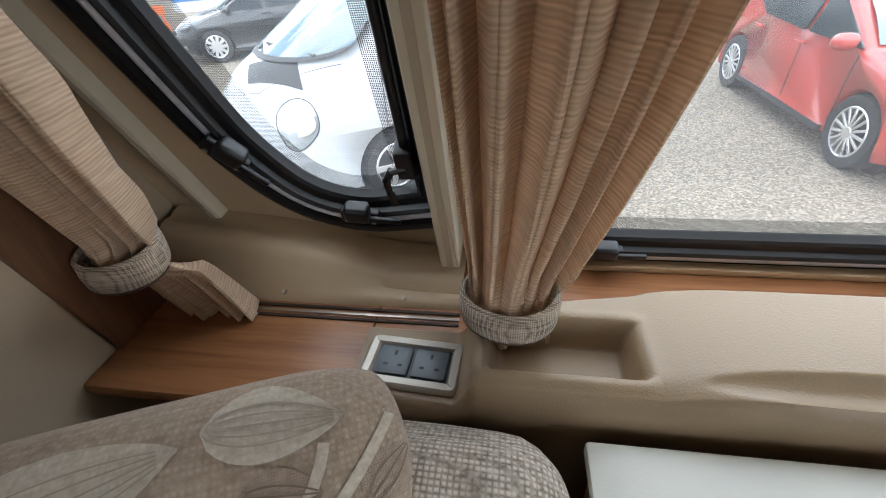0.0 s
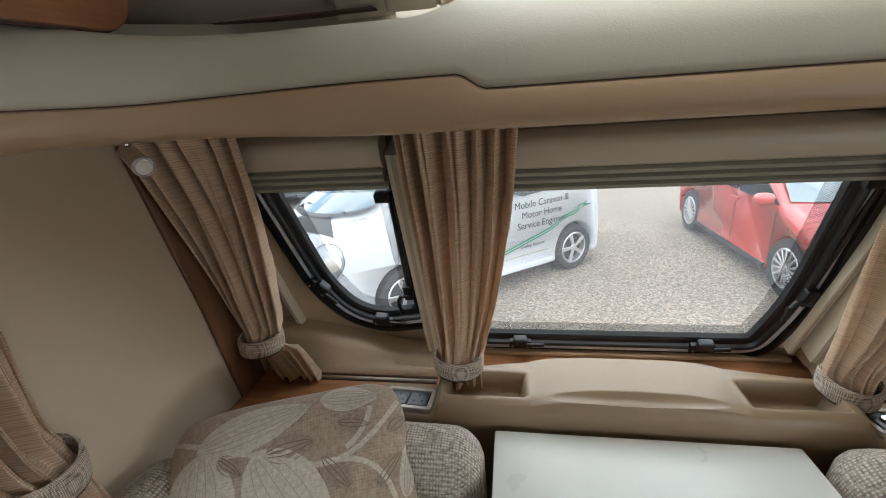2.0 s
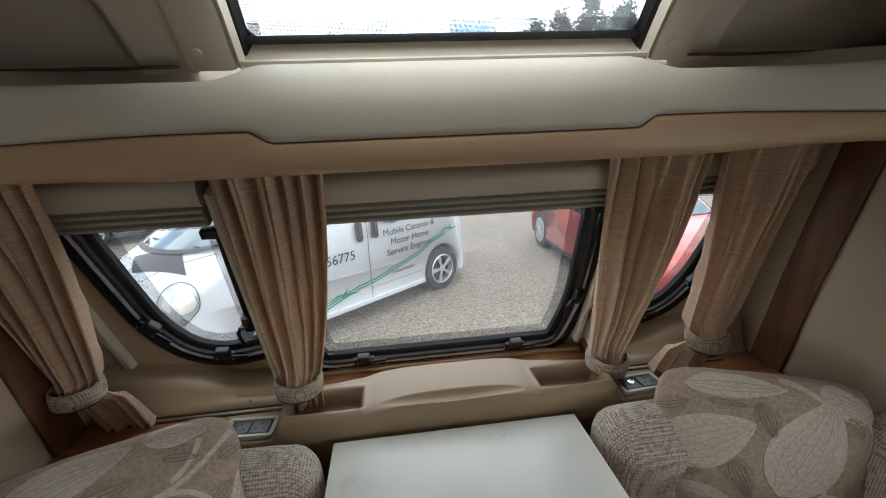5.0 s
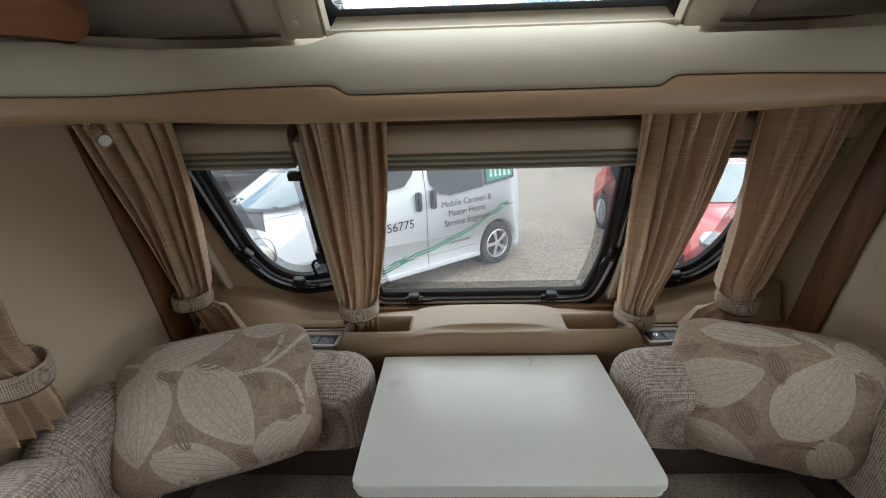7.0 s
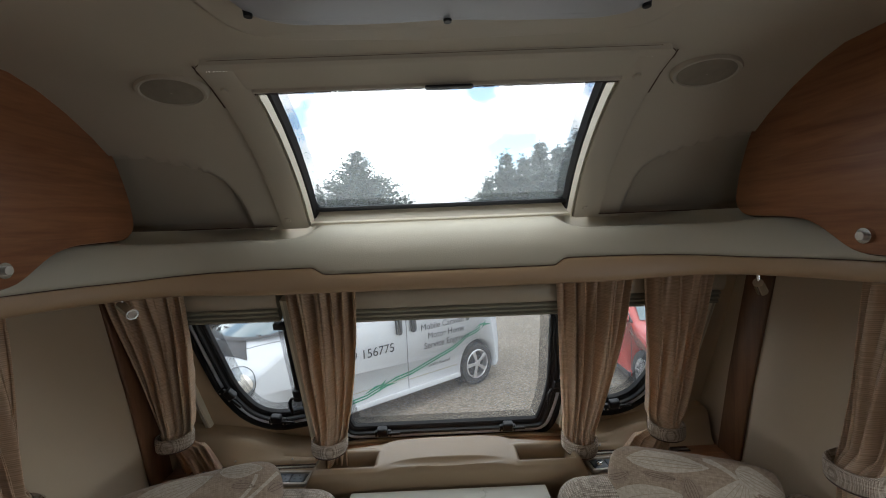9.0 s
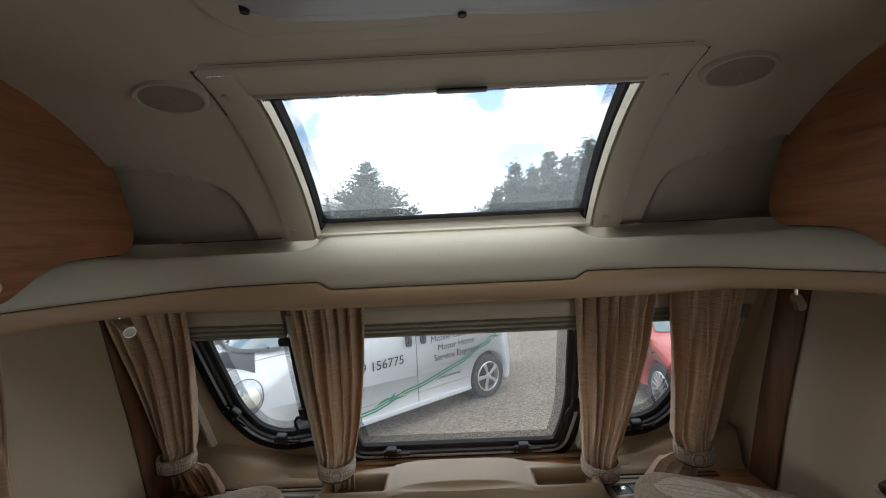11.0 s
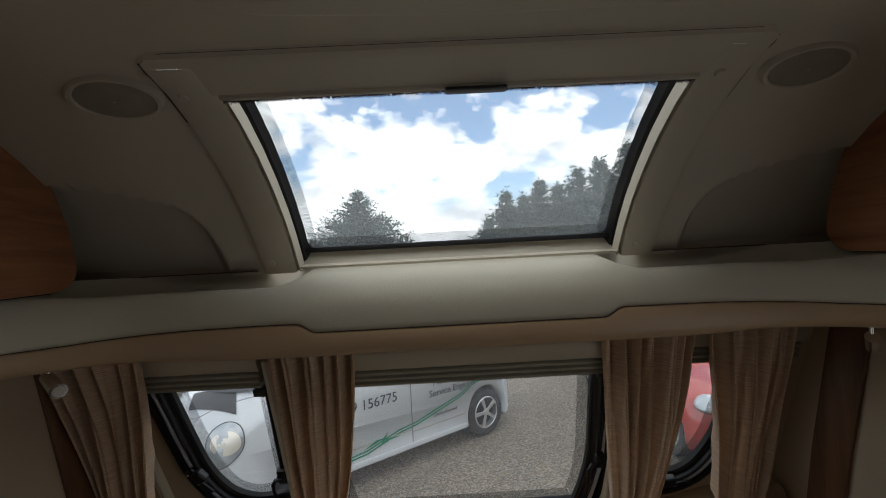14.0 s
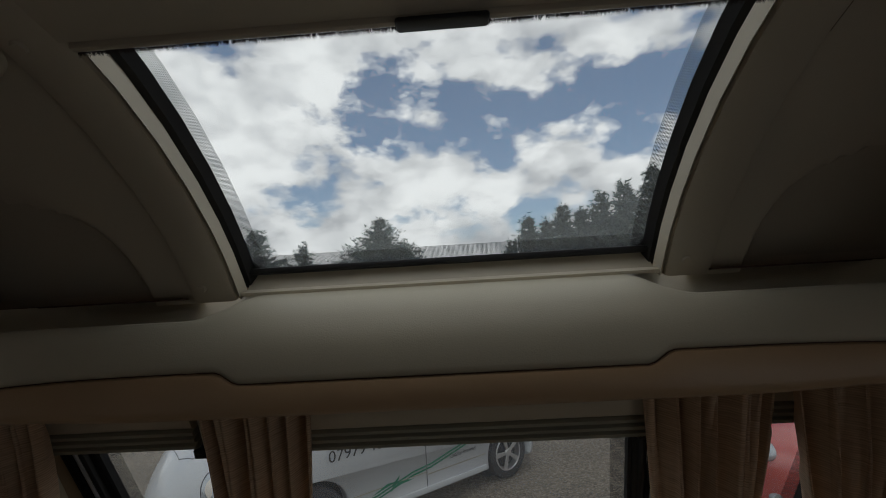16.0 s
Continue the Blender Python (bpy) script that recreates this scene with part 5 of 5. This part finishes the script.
def van():
    v = thing("van", "white panel van with dark lettering parked on gravel", "van")
    v.matrix_world = YARD @ pose(0.571, 6.66, G0, 0, 0, math.degrees(math.atan2(-1.72, -2.18))) @ pose(0, -1.02, 0)
    w = 2.04
    prof = rounded([(3.80, 0.22), (3.94, 0.32), (3.96, 0.60), (3.88, 0.84), (3.74, 1.06), (3.58, 1.19), (3.38, 1.285), (2.42, 1.87), (2.04, 1.955), (-0.55, 1.93), (-0.74, 1.80), (-0.80, 0.55), (-0.78, 0.26), (-0.70, 0.20), (3.70, 0.20)],
                   [0.05, 0.06, 0.08, 0.12, 0.15, 0.15, 0.06, 0.16, 0.15, 0.1, 0.12, 0.08, 0.05, 0.03, 0.03], 4)
    side_y = lambda z: w / 2 * (1 - 0.11 * min(1, max(0, (z - 1.15) / 0.75)) ** 1.2)
    body = part("body", hull(prof, w, 0.11, 1.15, 0.44, 2.0, 3.3, 0.30, 0.0, -0.7, 0.05, flat=-0.5), M_WHITE, v, sharp=50)
    cut_arches(body, (0.0, 2.60), 0.385, w)
    body.data.materials[0] = M_WHITE
    for x in (0.0, 2.60):
        for s in (-1, 1):
            wheel(v, x, s * (w / 2 - 0.03), 0.325, s, 5, True)
            part("arch_liner", tube(0.38, 0.38, (x, s * (w / 2 - 0.245), 0.33), (x, s * (w / 2 - 0.25), 0.33), 28), M_TRIM, v)
    sp = lambda x, z, h: Vector((x, side_y(z) + 0.002 + h, z))
    side = lambda name, ol, mat, h=0.004, r=0.03, lab="": part(name, prism(rounded(ol, r), sp, -0.01, h), mat, v, lab)
    side("door_window", [(2.62, 1.40), (2.05, 1.36), (1.62, 1.40), (1.47, 1.55), (1.46, 1.80), (2.22, 1.80)], M_CARGLASS, lab="dark front door window")
    side("side_window", [(1.25, 1.80), (1.24, 1.45), (1.14, 1.27), (0.93, 1.205), (0.32, 1.245), (0.32, 1.80)], M_CARGLASS, lab="dark side window")
    sg = side("sign_window", [(0.27, 1.255), (-0.30, 1.31), (-0.30, 1.78), (0.27, 1.78)], M_CARGLASS, lab="dark rear window with green sign")
    part("sign", prism([(0.24, 1.30), (-0.27, 1.345), (-0.27, 1.50), (0.24, 1.50)], sp, 0.004, 0.006), M_GREEN, v, "green sign with pale marks")
    for k in range(5):
        x = 0.18 - 0.09 * k
        part("sign_mark", prism([(x, 1.36), (x - 0.045, 1.36), (x - 0.03, 1.47), (x - 0.01, 1.47)], sp, 0.006, 0.007), M_WHITE, v)
    for x, z0, z1 in ((1.31, 0.24, 1.88), (2.66, 0.75, 1.36)):
        for zz in np.linspace(z0, z1 - 0.001, 9)[:-1]:
            d = (z1 - z0) / 8
            part("door_gap", prism([(x - 0.004, zz), (x + 0.004, zz), (x + 0.004, zz + d), (x - 0.004, zz + d)], sp, -0.004, 0.0015), M_SHUT, v)
    part("door_gap", prism([(1.31, 0.455), (2.35, 0.455), (2.35, 0.463), (1.31, 0.463)], sp, -0.004, 0.0012), M_BLINDBAR, v)
    part("door_gap", prism([(0.42, 0.425), (1.31, 0.425), (1.31, 0.434), (0.42, 0.434)], sp, -0.004, 0.0012), M_BLINDBAR, v)
    for x in (1.425, 1.195):
        side("door_handle", [(x - 0.045, 1.06), (x + 0.045, 1.06), (x + 0.045, 1.31), (x - 0.045, 1.31)], M_TRIM, 0.012, 0.045, "black door handle recess")
        part("grip", prism(rounded([(x - 0.018, 1.10), (x + 0.018, 1.10), (x + 0.018, 1.27), (x - 0.018, 1.27)], 0.018), sp, 0.01, 0.03, 0.006), M_TRIM, v)
    tm = lambda x, z: Matrix(((-1, 0, 0, x), (0, 0, 1, side_y(z) + 0.003), (0, 1, 0, z), (0, 0, 0, 1)))
    for words, x, z, s in (("Mobile Caravan &", 0.62, 1.050, 0.126), ("Motor Home", 0.62, 0.915, 0.126), ("Service Engineer", 0.61, 0.780, 0.126), ("Quality Assured", 0.78, 0.525, 0.062)):
        text_mesh(words, s, M_LETTER, tm(x, z), "lettering", v, align="CENTER")
    text_mesh("07979 156775", 0.165, M_LETTER, tm(1.985, 0.865), "lettering", v, align="CENTER")
    # twin green stripes and two swooping marks
    line = [(2.25, 0.34), (1.95, 0.36), (1.72, 0.42), (1.50, 0.475), (1.25, 0.50), (0.80, 0.605), (0.50, 0.675), (0.36, 0.735), (0.24, 0.80), (0.05, 0.83), (-0.08, 0.88)]
    for off, mat in ((0.0, M_GREEN), (0.034, M_GREEN)):
        pts = []
        for i in range(len(line) - 1):
            for k in range(5):
                t = k / 5
                pts.append((line[i][0] * (1 - t) + line[i + 1][0] * t, line[i][1] * (1 - t) + line[i + 1][1] * t + off))
        part("stripe", loft([[sp(x, z - 0.009, 0.001), sp(x, z + 0.009, 0.001)] for x, z in pts], False), mat, v)
    for cx, cz, s in ((1.72, 0.44, 1.0), (-0.14, 0.92, 0.75)):
        for ol in ([(0.28, -0.03), (0.05, 0.02), (-0.08, 0.0), (-0.02, 0.035), (0.10, 0.04)], [(-0.06, 0.09), (-0.02, 0.02), (0.06, -0.06), (0.02, 0.03)], [(-0.24, 0.0), (-0.05, 0.02), (0.03, -0.02), (-0.08, -0.01)]):
            part("swoop_mark", prism([(cx + s * a, cz + s * q) for a, q in ol], sp, 0.0, 0.003), M_GREEN, v)
    # sill moulding
    part("side_moulding", prism(rounded([(0.42, 0.24), (2.18, 0.24), (2.18, 0.30), (0.42, 0.30)], 0.015), sp, -0.01, 0.012, 0.004), M_WHITE, v)
    # nose: lamps, bonnet intake, screen, wipers, mirror
    skin = BVHTree.FromPolygons([q.co for q in body.data.vertices], [p.vertices for p in body.data.polygons])

    def on_skin(c, n, a, b, h):
        """Point on the bodywork, a along and b up from c seen along n."""
        n = Vector(n).normalized()
        e1 = Vector((0, 0, 1)).cross(n).normalized()
        o = Vector(c) + e1 * a + n.cross(e1) * b
        hit = skin.ray_cast(o + n, -n)[0]
        return (hit if hit else o) + n * h

    for s in (-1, 1):
        c, n = (3.33, s * 0.83, 0.86), (0.62, s * 0.70, 0.36)

        def lens_r(a):
            tip = max(0.0, math.cos(a + 1.75 * s if s > 0 else a - math.pi - 1.75)) ** 6
            return 0.185 + 0.05 * tip

        K = 36
        loops = [[on_skin(c, n, k * lens_r(a) * math.cos(a), k * lens_r(a) * math.sin(a), 0.008 + 0.03 * (1 - k * k)) for a in np.linspace(0, 2 * math.pi, K, endpoint=False)] for k in (1.0, 0.8, 0.55, 0.3, 0.08)]
        hl = part("headlight", loft([list(q) for q in loops], True), M_HEAD, v, "large clear headlight")
        bm = bmesh.new()
        edge = [on_skin(c, n, lens_r(a) * math.cos(a), lens_r(a) * math.sin(a), 0.008) for a in np.linspace(0, 2 * math.pi, K + 1)]
        for q0, q1 in zip(edge, edge[1:]):
            tube(0.0045, 0.0045, q0, q1, 6, bm)
        part("rim", bm, M_TRIM, hl, "dark seal round the lens")
        rf = loft([[on_skin(c, n, 0.02 + k * 0.15 * math.cos(a), -0.01 + k * 0.11 * math.sin(a), 0.041 - 0.012 * k) for a in np.linspace(0, 2 * math.pi, 24, endpoint=False)] for k in (1.0, 0.7, 0.4, 0.05)], True)
        part("reflector", rf, M_STEEL, hl, "silvery reflector inside the lens")
    n = (0.25, 0.05, 1.0)
    bm = loft([[on_skin(Vector((3.52, 0.08, 1.2)).lerp((3.18, 0.56, 1.2), a) + Vector((0.115, 0.27, 0)) * b, n, 0, 0, 0.010) for a in np.linspace(0, 1, 13)] for b in np.linspace(0, 1, 7)], False)
    part("bonnet_intake", bm, M_TRIM, v, "black bonnet intake grille")
    sx = lambda y, q: (3.38 + (2.46 - 3.38) * q) - 0.66 * abs(y / 1.02) ** 2.4 * min(1.3, max(0, ((3.38 + (2.46 - 3.38) * q) - 2.0) / 1.3))
    bm = loft([[(sx(y * (0.93 - 0.06 * q), q) + 0.012, y * (0.93 - 0.06 * q), 1.288 + 0.555 * q + 0.014 + 0.10 * (1 - q) * abs(y) ** 6) for y in np.linspace(-1, 1, 17)] for q in np.linspace(0, 1, 5)], False)
    part("windscreen", bm, M_SCREEN, v, "curved windscreen reflecting the sky")
    for y0, y1 in ((0.72, 0.02), (0.0, -0.70)):
        part("wiper", tube(0.012, 0.010, (sx(y0, 0.02) + 0.03, y0, 1.325), (sx(y1, 0.10) + 0.03, y1, 1.362), 8), M_TRIM, v)
    part("cowl", loft([[(sx(y * 0.93, 0) + 0.014 + o, y * 0.93, 1.285 + dz + 0.10 * abs(y) ** 6) for y in np.linspace(-1, 1, 17)] for o, dz in ((0.0, 0.02), (0.05, -0.012))], False), M_TRIM, v)
    # shut lines of the bonnet and the front wing
    for line_ in (((2.92, 0.88), (3.14, 0.76), (3.40, 0.62), (3.58, 0.52), (3.68, 0.36), (3.72, 0.0)), ((2.92, -0.88), (3.14, -0.76), (3.42, -0.62), (3.58, -0.52), (3.68, -0.36), (3.72, 0.0))):
        bm, last = bmesh.new(), None
        for p0, p1 in zip(line_, line_[1:]):
            for k in range(5):
                q = Vector((*p0, 3.0)).lerp(Vector((*p1, 3.0)), k / 5)
                hit = skin.ray_cast(q, Vector((0, 0, -1)))[0]
                if hit and last:
                    tube(0.0045, 0.0045, last, hit, 5, bm)
                last = hit
        part("bonnet_gap", bm, M_SHUT, v)
    mir = part("mirror", cushion(bmesh.new(), (0.12, 0.22, 0.26), 0.01, 6, 0.05), M_TRIM, v, "black door mirror")
    mir.location = (2.55, 1.12, 1.42)
    return v


def hatchback(name, label, m, paint, spokes):
    c = thing(name, label, "car")
    c.matrix_world = m
    w = 1.76
    prof = rounded([(0.70, 0.20), (0.84, 0.34), (0.86, 0.58), (0.72, 0.76), (0.30, 0.90), (-0.18, 0.99), (-0.98, 1.40), (-1.55, 1.465), (-2.45, 1.40), (-3.20, 1.04), (-3.36, 0.90), (-3.41, 0.50), (-3.29, 0.24), (-3.14, 0.20)],
                   [0.05, 0.06, 0.1, 0.12, 0.15, 0.10, 0.15, 0.2, 0.2, 0.10, 0.08, 0.1, 0.05, 0.03], 4)
    side_y = lambda z: w / 2 * (1 - 0.24 * min(1, max(0, (z - 0.90) / 0.75)) ** 1.2)
    body = part("body", hull(prof, w, 0.24, 0.90, 0.40, -0.6, 0.8, 0.25, -2.5, -3.3, 0.05), paint, c, sharp=50)
    cut_arches(body, (0.0, -2.65), 0.385, w)
    body.data.materials[0] = paint
    for x in (0.0, -2.65):
        for s in (-1, 1):
            wheel(c, x, s * (w / 2 - 0.02), 0.338, s, spokes, False)
            part("arch_liner", tube(0.355, 0.355, (x, s * (w / 2 - 0.245), 0.31), (x, s * (w / 2 - 0.25), 0.31), 28), M_TRIM, c)
    for s in (-1, 1):
        sp = lambda x, z, h: Vector((x, s * (side_y(z) + 0.002 + h), z))
        for nm, ol in (("front_side_window", [(-0.28, 0.985), (-1.16, 0.985), (-1.16, 1.34), (-0.98, 1.335)]), ("rear_side_window", [(-1.24, 0.985), (-2.15, 1.02), (-2.55, 1.20), (-2.30, 1.325), (-1.24, 1.36)])):
            part(nm, prism(rounded(ol, 0.03), sp, -0.01, 0.006), M_CARGLASS, c, "dark side glass")
        for x in (-1.20, -0.30):
            for zz in np.linspace(0.32, 0.94, 6)[:-1]:
                part("door_gap", prism([(x - 0.003, zz), (x + 0.003, zz), (x + 0.003, zz + 0.124), (x - 0.003, zz + 0.124)], sp, -0.004, 0.0015), M_TRIM, c)
        for x in (-1.10, -2.05):
            part("door_handle", prism(rounded([(x, 0.87), (x - 0.20, 0.875), (x - 0.20, 0.905), (x, 0.90)], 0.012), sp, -0.002, 0.030, 0.006), paint, c)
        part("sill", prism([(-0.36, 0.21), (-2.28, 0.21), (-2.28, 0.27), (-0.36, 0.27)], sp, -0.02, 0.012), M_TRIM, c, "black sill trim")
        mr = part("mirror", cushion(bmesh.new(), (0.13, 0.20, 0.13), 0.01, 6, 0.05), paint, c)
        mr.location = (-0.42, s * 0.965, 1.03)
        bm = bmesh.new()
        bmesh.ops.create_uvsphere(bm, u_segments=24, v_segments=12, radius=1)
        bmesh.ops.transform(bm, matrix=Matrix.Translation((0.44, s * 0.60, 0.735)) @ Matrix.Rotation(-s * radians(38), 4, "Z") @ Matrix.Rotation(radians(14), 4, "Y") @ Matrix.Diagonal((0.14, 0.27, 0.085, 1)), verts=bm.verts[:])
        part("headlight", bm, M_HEAD, c, "swept clear headlight")
        part("fog_lamp", tube(0.05, 0.045, (0.60, s * 0.66, 0.36), (0.66, s * 0.66, 0.36), 16), M_HEAD, c)
    scr = lambda y, q: (-0.22 - 0.74 * q) - 0.40 * abs(y / 0.88) ** 2.4 * max(0, ((-0.22 - 0.74 * q) + 0.6) / 1.4)
    part("windscreen", loft([[(scr(y * (0.76 - 0.12 * q), q) + 0.008, y * (0.76 - 0.12 * q), 1.01 + 0.375 * q + 0.014) for y in np.linspace(-1, 1, 15)] for q in np.linspace(0, 1, 5)], False), M_SCREEN, c, "windscreen reflecting the sky")
    part("front_grille", box(0.66, 0.862, -0.42, 0.42, 0.30, 0.44, 0.02), M_TRIM, c)
    part("upper_grille", box(0.66, 0.825, -0.36, 0.36, 0.60, 0.66, 0.01), M_TRIM, c)
    part("number_plate", box(0.86, 0.872, -0.26, 0.26, 0.46, 0.57, 0.003), M_WHITE, c, "plain white number plate")
    return c


van()
hatchback("hatchback_car", "red hatchback car parked on gravel", pose(2.34 + 0.78, 5.14, G, 0, 0, -90) @ Matrix.Scale(0.89, 4), M_RED, 15)
hatchback("dark_car", "dark grey hatchback parked behind the van", YARD @ pose(-7.3, 11.6, G0, 0, 0, -150), M_GREY, 10)


def far_caravan(x, y, rz, stripe, label):
    c = thing("touring_caravan", label, "caravan", "caravans across the yard")
    c.matrix_world = YARD @ pose(x, y, G0, 0, 0, rz)
    prof = rounded([(-2.6, 0.45), (2.7, 0.45), (2.9, 0.9), (2.55, 2.3), (2.2, 2.6), (-2.5, 2.6)], 0.2, 4)
    pl = lambda u, v, h: Vector((u, h, v))
    part("body", prism(prof, pl, -1.1, 1.1, 0.06, 3), M_WHITE, c)
    part("stripe", prism([(-2.58, 0.75), (2.84, 0.75), (2.84, 1.0), (-2.58, 1.0)], lambda u, v, h: Vector((u, -h, v)), 1.0, 1.104), stripe, c)
    for a, b in ((-2.2, -1.2), (-0.6, 0.5), (1.1, 2.1)):
        part("window", prism(rounded([(a, 1.35), (b, 1.35), (b, 1.95), (a, 1.95)], 0.08), lambda u, v, h: Vector((u, -h, v)), 1.0, 1.108), M_CARGLASS, c, "dark caravan window")
    for x in (-0.35,):
        for s in (-1, 1):
            wheel(c, x, s * 1.05, 0.32, s, 8, False)
    part("jockey_post", tube(0.03, 0.03, (3.4, 0, 0), (3.4, 0, 0.6), 10), M_STEEL, c)
    part("drawbar", box(2.7, 3.5, -0.06, 0.06, 0.42, 0.52), M_STEEL, c)


far_caravan(7.8, 17.8, 10, M_BLUE, "white touring caravan across the yard")
far_caravan(14.5, 19.2, 12, M_BLINDBAR, "white touring caravan with grey stripe")
far_caravan(-9.5, 18.0, 25, M_BLUE, "white touring caravan with blue stripe behind the cars")

# orange barrier by the dark car
br = thing("barrier", "orange plastic barrier on the gravel", "barrier")
br.matrix_world = YARD @ pose(-9.9, 12.9, G0, 0, 0, 30)
for z in (0.35, 0.75):
    part("board", box(-0.4, 0.4, -0.03, 0.03, z, z + 0.22, 0.01), M_ORANGE, br)
for x in (-0.32, 0.32):
    part("foot", box(x - 0.04, x + 0.04, -0.2, 0.2, 0.0, 0.06, 0.01), M_TRIM, br)
    part("upright", box(x - 0.025, x + 0.025, -0.025, 0.025, 0.05, 0.98, 0.005), M_ORANGE, br)

# ---- conifers beyond the yard ----
M_NEEDLE = material("conifer_needles", (0.15, 0.19, 0.165), 0.8, var=0.5, scale=1.5)
M_BARK = material("bark", (0.09, 0.065, 0.045), 0.9, var=0.3, scale=8, bump=0.8, bump_scale=30)


def conifer(x, y, h, r, seed, base=0.08):
    rg = random.Random(seed)
    t = thing("conifer_tree", "dark green conifer beyond the yard", "tree", "conifers beyond the yard")
    t.location = (x, y, G)
    part("trunk", tube(h * 0.022, h * 0.004, (0, 0, 0), (0, 0, h * 0.98), 10), M_BARK, t)
    levels = int(h * 4.6)
    vs = []
    for i in range(levels):
        f = i / levels
        z = h * (base + (1 - base) * f) + rg.uniform(-0.12, 0.12)
        reach = r * (1 - f) ** 0.95 * (0.9 + 0.10 * math.sin(23 * f + seed)) + 0.08
        for k in range(int(6 + 2.6 * reach)):
            a = rg.uniform(0, 6.283)
            l = reach * rg.uniform(0.40, 1.0) ** 0.6 * (1.18 if rg.random() < 0.12 else 1.0)
            rise = rg.uniform(-0.05, 0.16) * l + 0.7 * rg.random() ** 2
            d = Vector((math.cos(a), math.sin(a), 0))
            nrm = Vector((-d.y, d.x, 0))
            steps = max(3, int(l * 3.4))
            for s in range(steps):
                q = (s + 0.7) / steps
                c = Vector((0, 0, z)) + d * l * q + Vector((0, 0, rise * q * q * 1.3))
                size = 0.15 + 0.10 * (1 - q)
                for _ in range(5):
                    u = (d * rg.uniform(0.3, 1) + nrm * rg.uniform(-0.9, 0.9) + Vector((0, 0, rg.uniform(-0.35, 0.75)))).normalized()
                    wv = u.cross(Vector((rg.uniform(-1, 1), rg.uniform(-1, 1), rg.uniform(-1, 1)))).normalized() * size * 0.36
                    o = c + Vector((rg.uniform(-1, 1), rg.uniform(-1, 1), rg.uniform(-0.6, 0.6))) * 0.16
                    vs += [o - wv, o + wv, o + u * size * rg.uniform(1.2, 2.6)]
    me = bpy.data.meshes.new("crown")
    me.from_pydata(vs, [], [(k, k + 1, k + 2) for k in range(0, len(vs), 3)])
    me.materials.append(M_NEEDLE)
    new("crown", me).parent = t


def tree_at(az, el, dist, r, seed, base=0.08):
    a = radians(az)
    r = r * 2.0
    conifer(dist * math.sin(a), 0.5 + dist * math.cos(a), dist * math.tan(radians(el)) + 1.65 - G, r, seed, base)


for az, el, dist, r, seed in ((-10.4, 9.7, 38, 4.6, 1), (-20.5, 6.4, 40, 2.6, 12), (-26, 8.5, 38, 3.2, 13), (7.2, 5.6, 40, 2.2, 3), (9.5, 8.7, 38, 2.7, 4), (11.8, 8.0, 37, 2.5, 5), (14.0, 9.9, 36, 2.7, 6), (16.4, 9.3, 35, 2.7, 7), (18.8, 11.0, 35, 2.9, 8), (21.6, 11.8, 34, 3.2, 9), (25.0, 13.0, 34, 3.4, 10), (28.5, 12.0, 34, 3.6, 11)):
    tree_at(az, el, dist, r, seed)


# hedge along the far side of the yard
rg = random.Random(77)
bm = bmesh.new()
for k in range(9000):
    x = rg.uniform(-42, 42)
    top = 2.3 + 0.5 * math.sin(x * 0.7) + 0.3 * math.sin(x * 2.3)
    p = Vector((x, 31 + rg.uniform(-0.9, 0.9) + 0.1 * x, G + top * rg.random() ** 0.7))
    u = Vector((rg.uniform(-1, 1), rg.uniform(-1, 1), rg.uniform(-0.6, 1))).normalized()
    q = u.cross(Vector((rg.uniform(-1, 1), rg.uniform(-1, 1), rg.uniform(-1, 1)))).normalized()
    s = rg.uniform(0.18, 0.42)
    bm.faces.new([bm.verts.new(t) for t in (p - q * s * 0.5, p + q * s * 0.5, p + u * s * 1.4)])
tagged(part("hedge", bm, M_NEEDLE, raw=True), "dark green hedge along the far side of the yard", "hedge", kind="stuff")
